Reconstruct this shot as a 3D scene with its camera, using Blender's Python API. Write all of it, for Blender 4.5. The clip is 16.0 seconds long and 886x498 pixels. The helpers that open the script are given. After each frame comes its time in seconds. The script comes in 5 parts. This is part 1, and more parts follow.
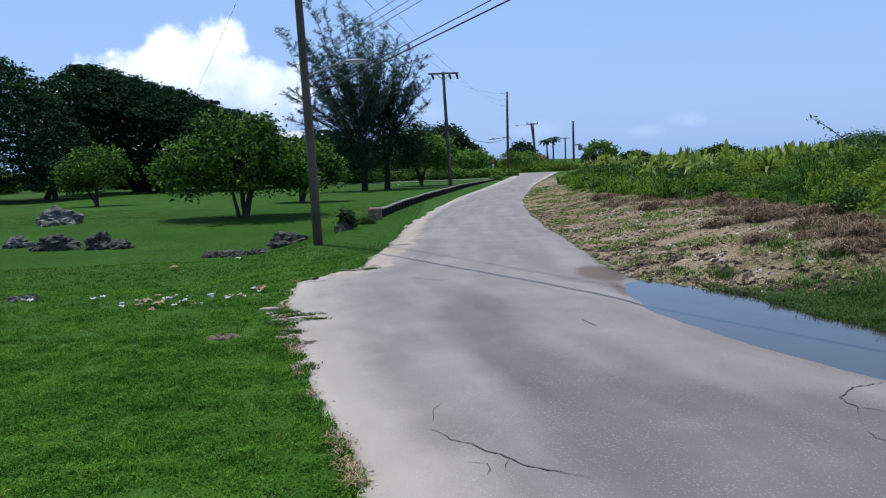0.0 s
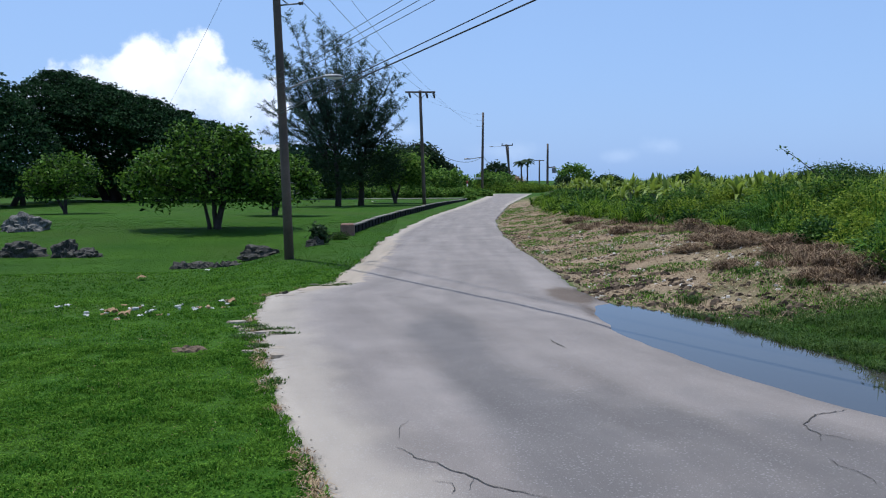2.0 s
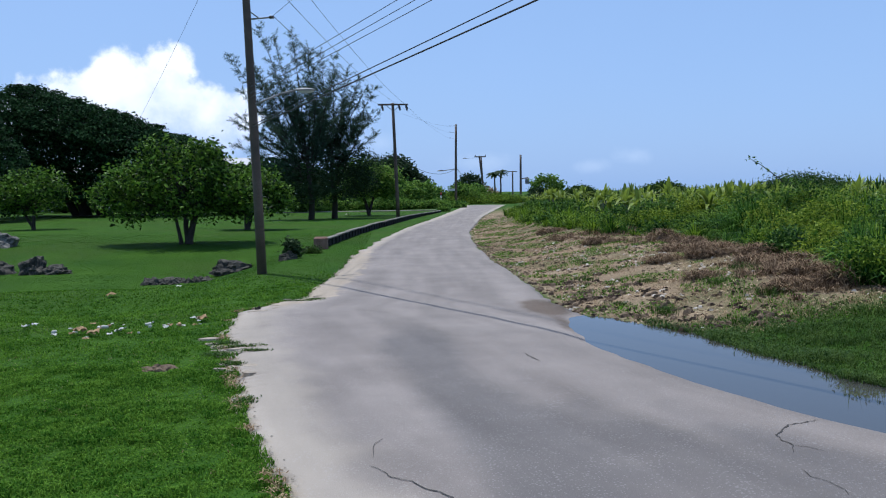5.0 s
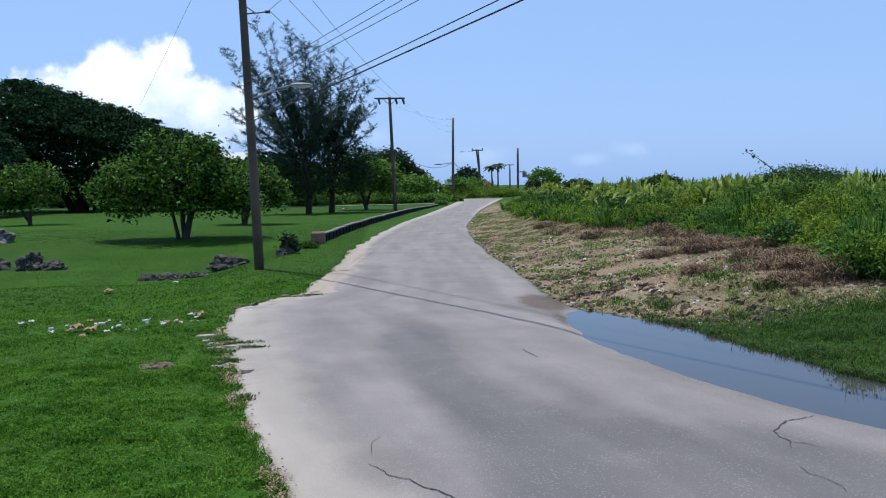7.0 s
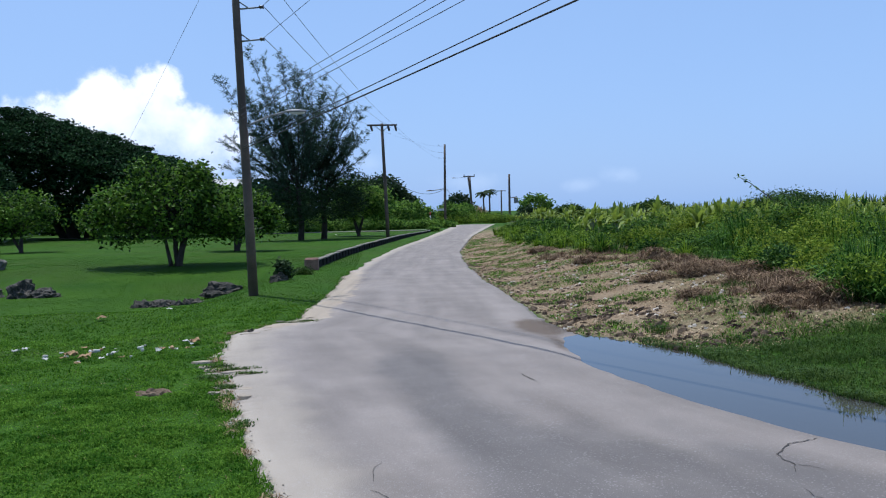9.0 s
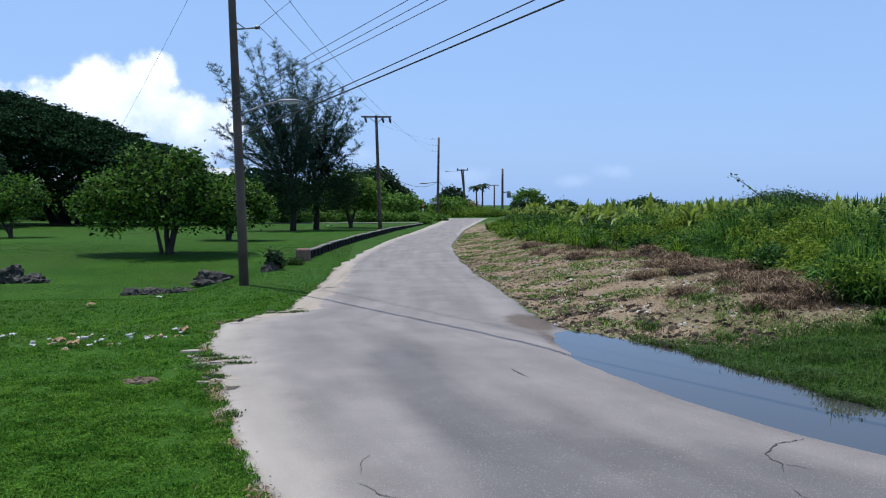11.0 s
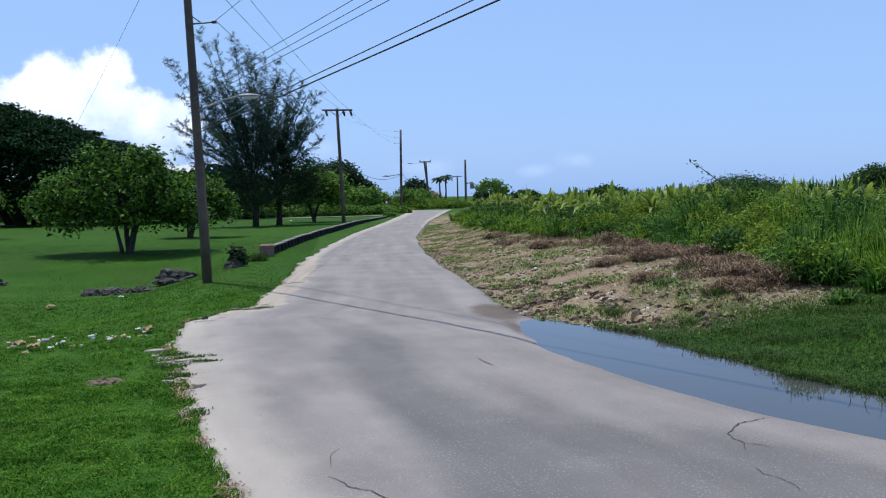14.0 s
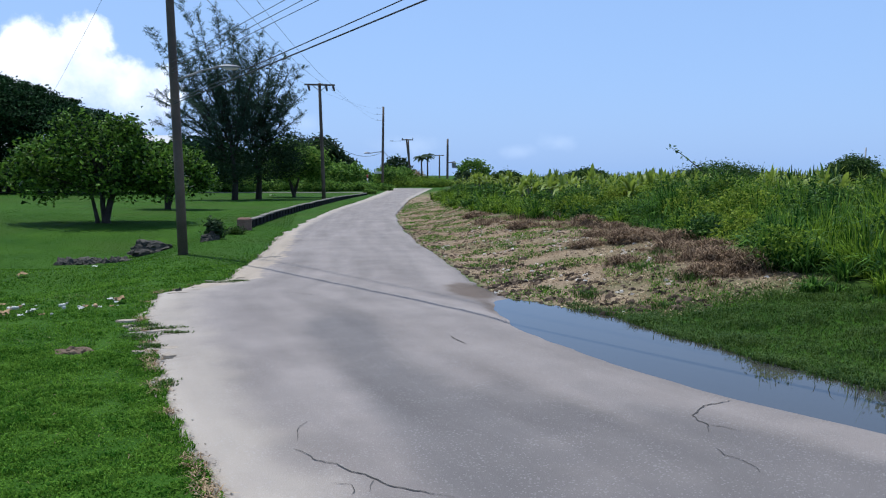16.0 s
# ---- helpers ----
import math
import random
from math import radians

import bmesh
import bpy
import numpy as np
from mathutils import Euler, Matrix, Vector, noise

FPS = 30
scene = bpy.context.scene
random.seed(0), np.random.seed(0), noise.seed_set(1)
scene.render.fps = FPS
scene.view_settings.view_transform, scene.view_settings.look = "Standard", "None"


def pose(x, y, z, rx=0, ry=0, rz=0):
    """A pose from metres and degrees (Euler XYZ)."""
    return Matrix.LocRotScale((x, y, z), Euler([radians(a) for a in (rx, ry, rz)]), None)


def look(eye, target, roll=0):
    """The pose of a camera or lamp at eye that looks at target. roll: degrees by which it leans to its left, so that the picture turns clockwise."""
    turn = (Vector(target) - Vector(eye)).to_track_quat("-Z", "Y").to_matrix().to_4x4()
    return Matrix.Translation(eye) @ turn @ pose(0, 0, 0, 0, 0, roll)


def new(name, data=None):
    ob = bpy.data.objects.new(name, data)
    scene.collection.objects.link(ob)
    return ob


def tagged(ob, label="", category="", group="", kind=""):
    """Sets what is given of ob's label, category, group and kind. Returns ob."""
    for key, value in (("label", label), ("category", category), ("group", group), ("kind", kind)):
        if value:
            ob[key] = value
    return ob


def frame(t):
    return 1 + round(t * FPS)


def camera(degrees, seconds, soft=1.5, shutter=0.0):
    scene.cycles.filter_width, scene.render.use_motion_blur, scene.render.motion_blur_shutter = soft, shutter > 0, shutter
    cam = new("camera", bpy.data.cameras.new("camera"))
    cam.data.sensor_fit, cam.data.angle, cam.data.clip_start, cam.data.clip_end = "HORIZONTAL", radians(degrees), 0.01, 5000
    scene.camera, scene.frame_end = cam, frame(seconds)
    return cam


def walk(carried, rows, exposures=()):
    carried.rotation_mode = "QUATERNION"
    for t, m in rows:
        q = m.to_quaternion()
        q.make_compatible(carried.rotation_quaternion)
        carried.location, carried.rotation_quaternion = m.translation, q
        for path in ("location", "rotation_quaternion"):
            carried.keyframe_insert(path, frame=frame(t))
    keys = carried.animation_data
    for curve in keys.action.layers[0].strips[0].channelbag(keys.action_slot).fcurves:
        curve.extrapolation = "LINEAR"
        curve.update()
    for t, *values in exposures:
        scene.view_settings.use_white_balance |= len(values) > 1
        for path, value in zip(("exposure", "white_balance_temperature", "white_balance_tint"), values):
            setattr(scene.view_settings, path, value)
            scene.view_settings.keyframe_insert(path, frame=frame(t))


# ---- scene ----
cam = camera(55.78, 16.0, soft=1.1)
# seconds, place, then yaw, pitch and roll in degrees
PATH = [
    (0.0, 0.027, -0.057, 2.054, -0.00, -5.90, 2.05), (0.5, 0.026, -0.046, 2.053, -0.41, -4.62, 1.90), (1.0, 0.018, -0.052, 2.054, -0.50, -4.13, 0.45),
    (1.5, 0.029, -0.044, 2.048, -0.71, -4.44, -0.11), (2.0, 0.035, -0.045, 2.044, -1.74, -4.67, 0.23), (2.5, 0.026, -0.050, 2.049, -2.21, -4.64, 0.10),
    (3.0, 0.035, -0.040, 2.047, -2.46, -4.24, -0.08), (3.5, 0.029, -0.040, 2.043, -2.36, -3.87, -0.02), (4.0, 0.042, -0.040, 2.042, -3.17, -4.07, 0.03),
    (4.5, 0.052, -0.028, 2.057, -3.35, -3.87, 0.57), (7.0, 0.055, -0.000, 2.108, -3.72, -4.34, 0.91), (7.5, 0.031, 0.000, 2.051, -4.54, -4.45, 0.54),
    (8.0, 0.002, 0.010, 2.118, -6.11, -4.08, 0.88), (8.5, -0.023, 0.010, 2.090, -4.59, -2.52, 1.44), (11.0, -0.025, 0.046, 2.087, -4.80, -3.03, -0.02),
    (11.5, -0.027, 0.065, 2.087, -6.16, -2.89, 0.14), (12.0, -0.017, 0.040, 2.095, -7.79, -2.63, 0.74), (12.5, -0.001, 0.001, 2.080, -11.91, -2.94, 0.20),
    (13.0, 0.002, -0.003, 2.092, -16.76, -4.59, 0.73), (13.5, -0.021, 0.012, 2.094, -14.29, -3.84, 1.20), (14.0, -0.023, 0.015, 2.086, -7.29, -3.61, 1.26),
    (14.5, -0.013, -0.013, 2.097, -3.40, -3.21, -0.01), (15.0, 0.006, -0.014, 2.091, -3.20, -3.40, 0.15), (15.5, 0.014, -0.015, 2.084, -5.02, -3.71, 0.43),
    (16.0, 0.041, 0.012, 2.065, -8.53, -5.05, -0.35)]
EXPOSURES = [(0.0, -0.08, 6000, 10.5), (3.5, -0.12, 6000, 10.5), (7.0, -0.04, 6000, 10.5), (7.5, 0.08, 6000, 10.5), (8.2, -0.06, 6000, 10.5), (11.0, -0.06, 6000, 10.5), (12.0, -0.03, 6000, 10.5), (12.5, -0.16, 6000, 10.5), (13.5, -0.03, 6000, 10.5), (14.0, -0.02, 6000, 10.5), (14.5, -0.13, 6000, 10.5), (16.0, -0.02, 6000, 10.5)]
walk(cam, [(t, pose(x, y, z, 90 + p, r, a)) for t, x, y, z, a, p, r in PATH], EXPOSURES)

# ---- light: high noon sun behind the trees, pale tropical sky with one cumulus ----
SUN = Vector((-0.22, 0.24, 0.98)).normalized()
sun = new("sun", bpy.data.lights.new("sun", "SUN"))
sun.data.energy, sun.data.angle, sun.data.color = 5.0, radians(0.55), (1.0, 0.955, 0.88)
sun.matrix_world = look(SUN * 50, (0, 0, 0))

world = bpy.data.worlds.new("sky")
scene.world = world
world.use_nodes = True
wt = world.node_tree
wt.nodes.clear()


def wnode(kind, **sets):
    n = wt.nodes.new(kind)
    for k, v in sets.items():
        n.inputs[k].default_value = v
    return n


def wmath(op, a, b=None):
    n = wt.nodes.new("ShaderNodeMath")
    n.operation = op
    for i, v in enumerate((a, b)):
        if v is None:
            continue
        if isinstance(v, (int, float)):
            n.inputs[i].default_value = v
        else:
            wt.links.new(v, n.inputs[i])
    return n.outputs[0]


sky = wt.nodes.new("ShaderNodeTexSky")
sky.sky_type, sky.sun_disc = "NISHITA", False
sky.sun_elevation, sky.sun_rotation = math.asin(SUN.z), math.atan2(SUN.x, SUN.y)
sky.air_density, sky.dust_density, sky.ozone_density = 1.0, 1.6, 2.5
coord = wt.nodes.new("ShaderNodeTexCoord")
split = wt.nodes.new("ShaderNodeSeparateXYZ")
wt.links.new(coord.outputs["Generated"], split.inputs[0])
dx, dy, dz = split.outputs
azimuth = wmath("MULTIPLY", wmath("ARCTAN2", wmath("MULTIPLY", dx, -1.0), dy), 57.296)
rise = wmath("MULTIPLY", wmath("ARCSINE", dz), 57.296)
rough = wnode("ShaderNodeTexNoise", Scale=26.0, Detail=7.0, Roughness=0.56)
wt.links.new(coord.outputs["Generated"], rough.inputs["Vector"])
# cumulus lobes: azimuth to the left, height, half width, half height, in degrees
CUMULUS = [(23.0, 4.2, 3.2, 2.0), (20.0, 5.0, 4.2, 2.9), (17.2, 6.1, 3.2, 3.3), (15.7, 6.6, 2.2, 2.5), (14.4, 7.4, 2.2, 2.6), (14.0, 4.6, 5.0, 3.6), (11.0, 5.0, 2.6, 2.6), (8.4, 1.6, 2.6, 1.2)]
body = None
for a, e, w, h in CUMULUS:
    u = wmath("DIVIDE", wmath("SUBTRACT", azimuth, a), w)
    v = wmath("DIVIDE", wmath("SUBTRACT", rise, e), h)
    d = wmath("SUBTRACT", 1.0, wmath("SQRT", wmath("ADD", wmath("MULTIPLY", u, u), wmath("MULTIPLY", v, v))))
    body = d if body is None else wmath("MAXIMUM", body, d)
puffs = wmath("ADD", body, wmath("MULTIPLY", wmath("SUBTRACT", rough.outputs["Fac"], 0.5), 1.25))
ramp = wt.nodes.new("ShaderNodeMapRange")
ramp.interpolation_type = "SMOOTHSTEP"
ramp.inputs["From Min"].default_value, ramp.inputs["From Max"].default_value = 0.0, 0.32
wt.links.new(puffs, ramp.inputs["Value"])
soft_noise = wnode("ShaderNodeTexNoise", Scale=7.0, Detail=5.0, Roughness=0.55)
wt.links.new(coord.outputs["Generated"], soft_noise.inputs["Vector"])
cloud_tone = wt.nodes.new("ShaderNodeMixRGB")
cloud_tone.inputs[1].default_value, cloud_tone.inputs[2].default_value = (5.6, 7.3, 10.6, 1), (11.6, 12.0, 12.6, 1)
lit = wt.nodes.new("ShaderNodeMapRange")
lit.inputs["From Min"].default_value, lit.inputs["From Max"].default_value = 2.6, 7.4
wt.links.new(wmath("ADD", rise, wmath("MULTIPLY", wmath("SUBTRACT", rough.outputs["Fac"], 0.5), 9.0)), lit.inputs["Value"])
wt.links.new(lit.outputs[0], cloud_tone.inputs[0])
# thin haze, thicker towards the horizon
haze = wt.nodes.new("ShaderNodeMapRange")
haze.inputs["From Min"].default_value, haze.inputs["From Max"].default_value = 22.0, 0.0
haze.inputs["To Min"].default_value, haze.inputs["To Max"].default_value = 0.55, 0.68
wt.links.new(wmath("ADD", rise, wmath("MULTIPLY", wmath("SUBTRACT", soft_noise.outputs["Fac"], 0.5), 10.0)), haze.inputs["Value"])
hazy = wt.nodes.new("ShaderNodeMixRGB")
hazy.inputs[2].default_value = (4.35, 6.85, 11.5, 1)
wt.links.new(haze.outputs[0], hazy.inputs[0])
wt.links.new(sky.outputs[0], hazy.inputs[1])
blend = wt.nodes.new("ShaderNodeMixRGB")
wt.links.new(ramp.outputs[0], blend.inputs[0])
wt.links.new(hazy.outputs[0], blend.inputs[1])
wt.links.new(cloud_tone.outputs[0], blend.inputs[2])
# faint low puffs over the field
wisp = None
for a, e, w, h in ((-16.4, 2.2, 1.5, 0.8), (-38.3, 8.4, 1.6, 0.7), (0.8, 3.4, 1.3, 1.0), (-13.6, 1.6, 1.6, 0.6), (-6.0, 2.0, 3.0, 0.9)):
    u = wmath("DIVIDE", wmath("SUBTRACT", azimuth, a), w)
    v = wmath("DIVIDE", wmath("SUBTRACT", rise, e), h)
    d = wmath("SUBTRACT", 1.0, wmath("SQRT", wmath("ADD", wmath("MULTIPLY", u, u), wmath("MULTIPLY", v, v))))
    wisp = d if wisp is None else wmath("MAXIMUM", wisp, d)
thin = wt.nodes.new("ShaderNodeMapRange")
thin.interpolation_type = "SMOOTHSTEP"
thin.inputs["From Min"].default_value, thin.inputs["From Max"].default_value, thin.inputs["To Max"].default_value = 0.0, 1.0, 0.24
wt.links.new(wmath("ADD", wisp, wmath("MULTIPLY", wmath("SUBTRACT", rough.outputs["Fac"], 0.5), 1.6)), thin.inputs["Value"])
veil = wt.nodes.new("ShaderNodeMixRGB")
veil.inputs[2].default_value = (8.0, 9.4, 11.6, 1)
wt.links.new(thin.outputs[0], veil.inputs[0])
wt.links.new(blend.outputs[0], veil.inputs[1])
back = wt.nodes.new("ShaderNodeBackground")
back.inputs["Strength"].default_value = 0.10
wt.links.new(veil.outputs[0], back.inputs["Color"])
wout = wt.nodes.new("ShaderNodeOutputWorld")
wt.links.new(back.outputs[0], wout.inputs["Surface"])


# ---- materials ----
def material(name, low, high, rough=0.8, scale=6.0, fine=60.0, bump=0.2, island=0.0, through_light=0.0, stain=None, metal=0.0, coords="Object", spread=(0.3, 0.7), gloss=0.5):
    """Two scales of noise between two colours, fine relief, optional spread from piece to piece and light through leaves."""
    m = bpy.data.materials.new(name)
    m.use_nodes = True
    nt = m.node_tree
    bsdf = nt.nodes["Principled BSDF"]
    tc = nt.nodes.new("ShaderNodeTexCoord")
    n1 = nt.nodes.new("ShaderNodeTexNoise")
    n1.inputs["Scale"].default_value, n1.inputs["Detail"].default_value = scale, 6.0
    n2 = nt.nodes.new("ShaderNodeTexNoise")
    n2.inputs["Scale"].default_value, n2.inputs["Detail"].default_value = fine, 4.0
    for n in (n1, n2):
        nt.links.new(tc.outputs[coords], n.inputs["Vector"])
    mixn = nt.nodes.new("ShaderNodeMath")
    mixn.operation = "MULTIPLY_ADD"
    mixn.inputs[1].default_value = 0.45
    nt.links.new(n2.outputs["Fac"], mixn.inputs[0])
    half = nt.nodes.new("ShaderNodeMath")
    half.operation = "MULTIPLY"
    half.inputs[1].default_value = 0.55
    nt.links.new(n1.outputs["Fac"], half.inputs[0])
    nt.links.new(half.outputs[0], mixn.inputs[2])
    value = mixn.outputs[0]
    if island:
        geo = nt.nodes.new("ShaderNodeNewGeometry")
        add = nt.nodes.new("ShaderNodeMath")
        add.operation = "MULTIPLY_ADD"
        add.inputs[1].default_value = island
        nt.links.new(geo.outputs["Random Per Island"], add.inputs[0])
        off = nt.nodes.new("ShaderNodeMath")
        off.operation = "SUBTRACT"
        off.inputs[1].default_value = island / 2
        nt.links.new(value, add.inputs[2])
        nt.links.new(add.outputs[0], off.inputs[0])
        value = off.outputs[0]
    ramp = nt.nodes.new("ShaderNodeValToRGB")
    ramp.color_ramp.elements[0].position, ramp.color_ramp.elements[1].position = spread
    ramp.color_ramp.elements[0].color, ramp.color_ramp.elements[1].color = (*low, 1), (*high, 1)
    nt.links.new(value, ramp.inputs[0])
    colour = ramp.outputs[0]
    if stain:
        n3 = nt.nodes.new("ShaderNodeTexNoise")
        n3.inputs["Scale"].default_value, n3.inputs["Detail"].default_value = scale * 0.35, 5.0
        nt.links.new(tc.outputs[coords], n3.inputs["Vector"])
        r3 = nt.nodes.new("ShaderNodeValToRGB")
        r3.color_ramp.elements[0].position, r3.color_ramp.elements[1].position = 0.48, 0.62
        nt.links.new(n3.outputs["Fac"], r3.inputs[0])
        mx = nt.nodes.new("ShaderNodeMixRGB")
        mx.inputs[2].default_value = (*stain, 1)
        nt.links.new(r3.outputs[0], mx.inputs[0])
        nt.links.new(colour, mx.inputs[1])
        colour = mx.outputs[0]
    nt.links.new(colour, bsdf.inputs["Base Color"])
    bsdf.inputs["Roughness"].default_value, bsdf.inputs["Metallic"].default_value = rough, metal
    bsdf.inputs["Specular IOR Level"].default_value = gloss
    if bump:
        b = nt.nodes.new("ShaderNodeBump")
        b.inputs["Strength"].default_value, b.inputs["Distance"].default_value = bump, 0.02
        nt.links.new(n2.outputs["Fac"], b.inputs["Height"])
        nt.links.new(b.outputs[0], bsdf.inputs["Normal"])
    if through_light:
        tr = nt.nodes.new("ShaderNodeBsdfTranslucent")
        nt.links.new(colour, tr.inputs["Color"])
        mixs = nt.nodes.new("ShaderNodeMixShader")
        mixs.inputs[0].default_value = through_light
        nt.links.new(bsdf.outputs[0], mixs.inputs[1])
        nt.links.new(tr.outputs[0], mixs.inputs[2])
        nt.links.new(mixs.outputs[0], nt.nodes["Material Output"].inputs["Surface"])
    return m


def leaf_material(name, low, high, through_light=0.3, rough=0.55, scale=0.8, gloss=0.10, spread=(0.3, 0.7), island=0.55):
    return material(name, low, high, rough, scale, 5.0, 0, island, through_light, gloss=gloss, spread=spread)


GRASS_SOIL = material("lawn", (0.013, 0.050, 0.003), (0.042, 0.098, 0.007), 0.95, 0.5, 24.0, 0.6, coords="Object", stain=(0.030, 0.066, 0.007), gloss=0.1)
LAWN_BLADE = leaf_material("lawn_blades", (0.023, 0.086, 0.006), (0.135, 0.260, 0.030), 0.36, 0.7, 1.3, 0.03, (0.36, 0.66), 0.34)
# darker than the near blades: cloud shade over the far lawn is in the colour
LAWN_FAR_SHADED = leaf_material("shaded_far_lawn_blades", (0.013, 0.050, 0.003), (0.054, 0.128, 0.008), 0.36, 0.7, 0.12, 0.02, (0.36, 0.66), 0.06)
VERGE_BLADE = leaf_material("verge_grass", (0.019, 0.052, 0.008), (0.084, 0.138, 0.028), 0.3, 0.6, 0.9)
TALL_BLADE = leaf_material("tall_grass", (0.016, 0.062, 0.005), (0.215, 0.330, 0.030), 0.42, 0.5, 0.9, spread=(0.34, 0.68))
# darker copy of the tall grass: shade in the field put into its colour
SHADED_BLADE = leaf_material("shaded_grass", (0.009, 0.044, 0.007), (0.114, 0.231, 0.034), 0.36, 0.45, 0.9, spread=(0.34, 0.68))
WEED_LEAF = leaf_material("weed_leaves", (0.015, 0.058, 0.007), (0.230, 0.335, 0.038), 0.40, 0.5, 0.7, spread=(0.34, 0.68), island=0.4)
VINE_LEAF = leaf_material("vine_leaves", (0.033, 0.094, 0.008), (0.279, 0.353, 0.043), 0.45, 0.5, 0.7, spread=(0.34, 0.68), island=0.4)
# darker copy of the weed leaves, shade between bright masses put into the green
SHADED_WEED_LEAF = leaf_material("shaded_weed_leaves", (0.009, 0.042, 0.008), (0.117, 0.215, 0.036), 0.30, 0.5, 0.7, spread=(0.34, 0.68), island=0.4)
BANANA_LEAF = leaf_material("banana_leaves", (0.010, 0.046, 0.007), (0.328, 0.418, 0.059), 0.45, 0.42, 0.3, 0.35, (0.34, 0.68), 0.6)
BANANA_STEM = material("banana_stem", (0.041, 0.057, 0.016), (0.107, 0.107, 0.045), 0.7, 3.0, 30.0, 0.3)
FRUIT_LEAF = leaf_material("fruit_tree_leaves", (0.005, 0.021, 0.003), (0.125, 0.235, 0.028), 0.28, 0.5, 0.7, 0.12)
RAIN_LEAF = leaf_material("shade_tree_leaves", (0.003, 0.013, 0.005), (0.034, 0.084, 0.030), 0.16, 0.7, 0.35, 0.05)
NEEDLES = leaf_material("casuarina_needles", (0.018, 0.042, 0.028), (0.080, 0.135, 0.086), 0.35, 0.6, 0.3)
BUSH_LEAF = leaf_material("hedge_leaves", (0.033, 0.092, 0.014), (0.195, 0.318, 0.054), 0.35, 0.55, 0.3)
FAR_LEAF = leaf_material("far_tree_leaves", (0.016, 0.037, 0.015), (0.045, 0.074, 0.029), 0.25, 0.6, 0.2)
DRY_BLADE = leaf_material("dry_stalks", (0.131, 0.080, 0.044), (0.410, 0.307, 0.184), 0.15, 0.8, 1.2, 0.1)
FIELD_BUSH = leaf_material("field_bush_leaves", (0.013, 0.041, 0.010), (0.086, 0.143, 0.033), 0.3, 0.6, 0.5)
GRIT = material("road_grit", (0.246, 0.205, 0.156), (0.426, 0.377, 0.312), 0.9, 3.0, 30.0, 0.2, island=0.8, gloss=0.2)
PALE_STONE = material("pale_stone", (0.34, 0.30, 0.25), (0.58, 0.54, 0.47), 0.9, 3.0, 30.0, 0.3, island=0.5, gloss=0.2)
CLOD = material("dark_clods", (0.037, 0.027, 0.020), (0.139, 0.102, 0.070), 0.95, 3.0, 30.0, 0.4, island=0.7, gloss=0.1)
HEAP_STRAW = leaf_material("heap_straw", (0.088, 0.057, 0.038), (0.320, 0.232, 0.148), 0.1, 0.85, 1.6, 0.05)
CHIPS = material("chips", (0.123, 0.080, 0.045), (0.476, 0.369, 0.246), 0.9, 3.0, 30.0, 0.2, island=0.8, gloss=0.2)
BANK = material("bank_soil", (0.123, 0.088, 0.056), (0.303, 0.231, 0.152), 0.95, 1.1, 22.0, 0.9, stain=(0.111, 0.102, 0.049), gloss=0.15)
BARK = material("bark", (0.016, 0.013, 0.010), (0.051, 0.041, 0.032), 0.9, 3.0, 30.0, 0.8)
POLE_WOOD = material("pole_wood", (0.061, 0.043, 0.031), (0.148, 0.107, 0.079), 0.85, 2.0, 40.0, 0.5, stain=(0.070, 0.052, 0.041))
STEEL = material("galvanised_steel", (0.131, 0.139, 0.143), (0.246, 0.254, 0.258), 0.6, 4.0, 40.0, 0.1, metal=0.4)
CERAMIC = material("insulator", (0.041, 0.029, 0.025), (0.082, 0.066, 0.057), 0.3, 4.0, 20.0, 0.0)
CABLE = material("cable", (0.010, 0.010, 0.011), (0.025, 0.025, 0.026), 0.6, 4.0, 20.0, 0.0)
WIRE = material("bare_wire", (0.049, 0.053, 0.057), (0.090, 0.094, 0.098), 0.5, 4.0, 20.0, 0.0, metal=0.4)
# near-black: the shade on the wall's road face is put into the block colour
WALL_STONE_SHADED = material("wall_stone_shaded", (0.008, 0.008, 0.009), (0.025, 0.023, 0.022), 0.95, 2.0, 24.0, 0.8, gloss=0.1)
COPING = material("coping", (0.084, 0.074, 0.062), (0.236, 0.211, 0.178), 0.9, 2.5, 30.0, 0.6, stain=(0.115, 0.107, 0.094))
PILLAR = material("pillar", (0.104, 0.052, 0.035), (0.252, 0.143, 0.104), 0.9, 3.5, 30.0, 0.6)
ROCK = material("rock", (0.013, 0.013, 0.009), (0.071, 0.063, 0.048), 0.9, 3.2, 18.0, 1.0, coords="Object", spread=(0.42, 0.64))
PALE_ROCK = material("pale_rock", (0.025, 0.024, 0.021), (0.164, 0.156, 0.135), 0.9, 3.0, 16.0, 1.0, spread=(0.4, 0.6))
PAPER = material("litter_paper", (0.36, 0.35, 0.31), (0.60, 0.58, 0.53), 0.7, 9.0, 60.0, 0.1)
CARDBOARD = material("cardboard", (0.230, 0.139, 0.066), (0.377, 0.246, 0.123), 0.85, 8.0, 50.0, 0.2)
CRACK = material("crack_fill", (0.021, 0.019, 0.016), (0.066, 0.057, 0.048), 0.95, 8.0, 40.0, 0.3)
WHITE_WALL = material("house_wall", (0.476, 0.459, 0.426), (0.607, 0.590, 0.558), 0.85, 0.6, 8.0, 0.1)
ROOF = material("roof_sheet", (0.26, 0.27, 0.28), (0.40, 0.41, 0.42), 0.55, 0.8, 10.0, 0.1, metal=0.1)
DARK_GLASS = material("window_glass", (0.016, 0.021, 0.025), (0.033, 0.037, 0.041), 0.1, 2.0, 10.0, 0.0)
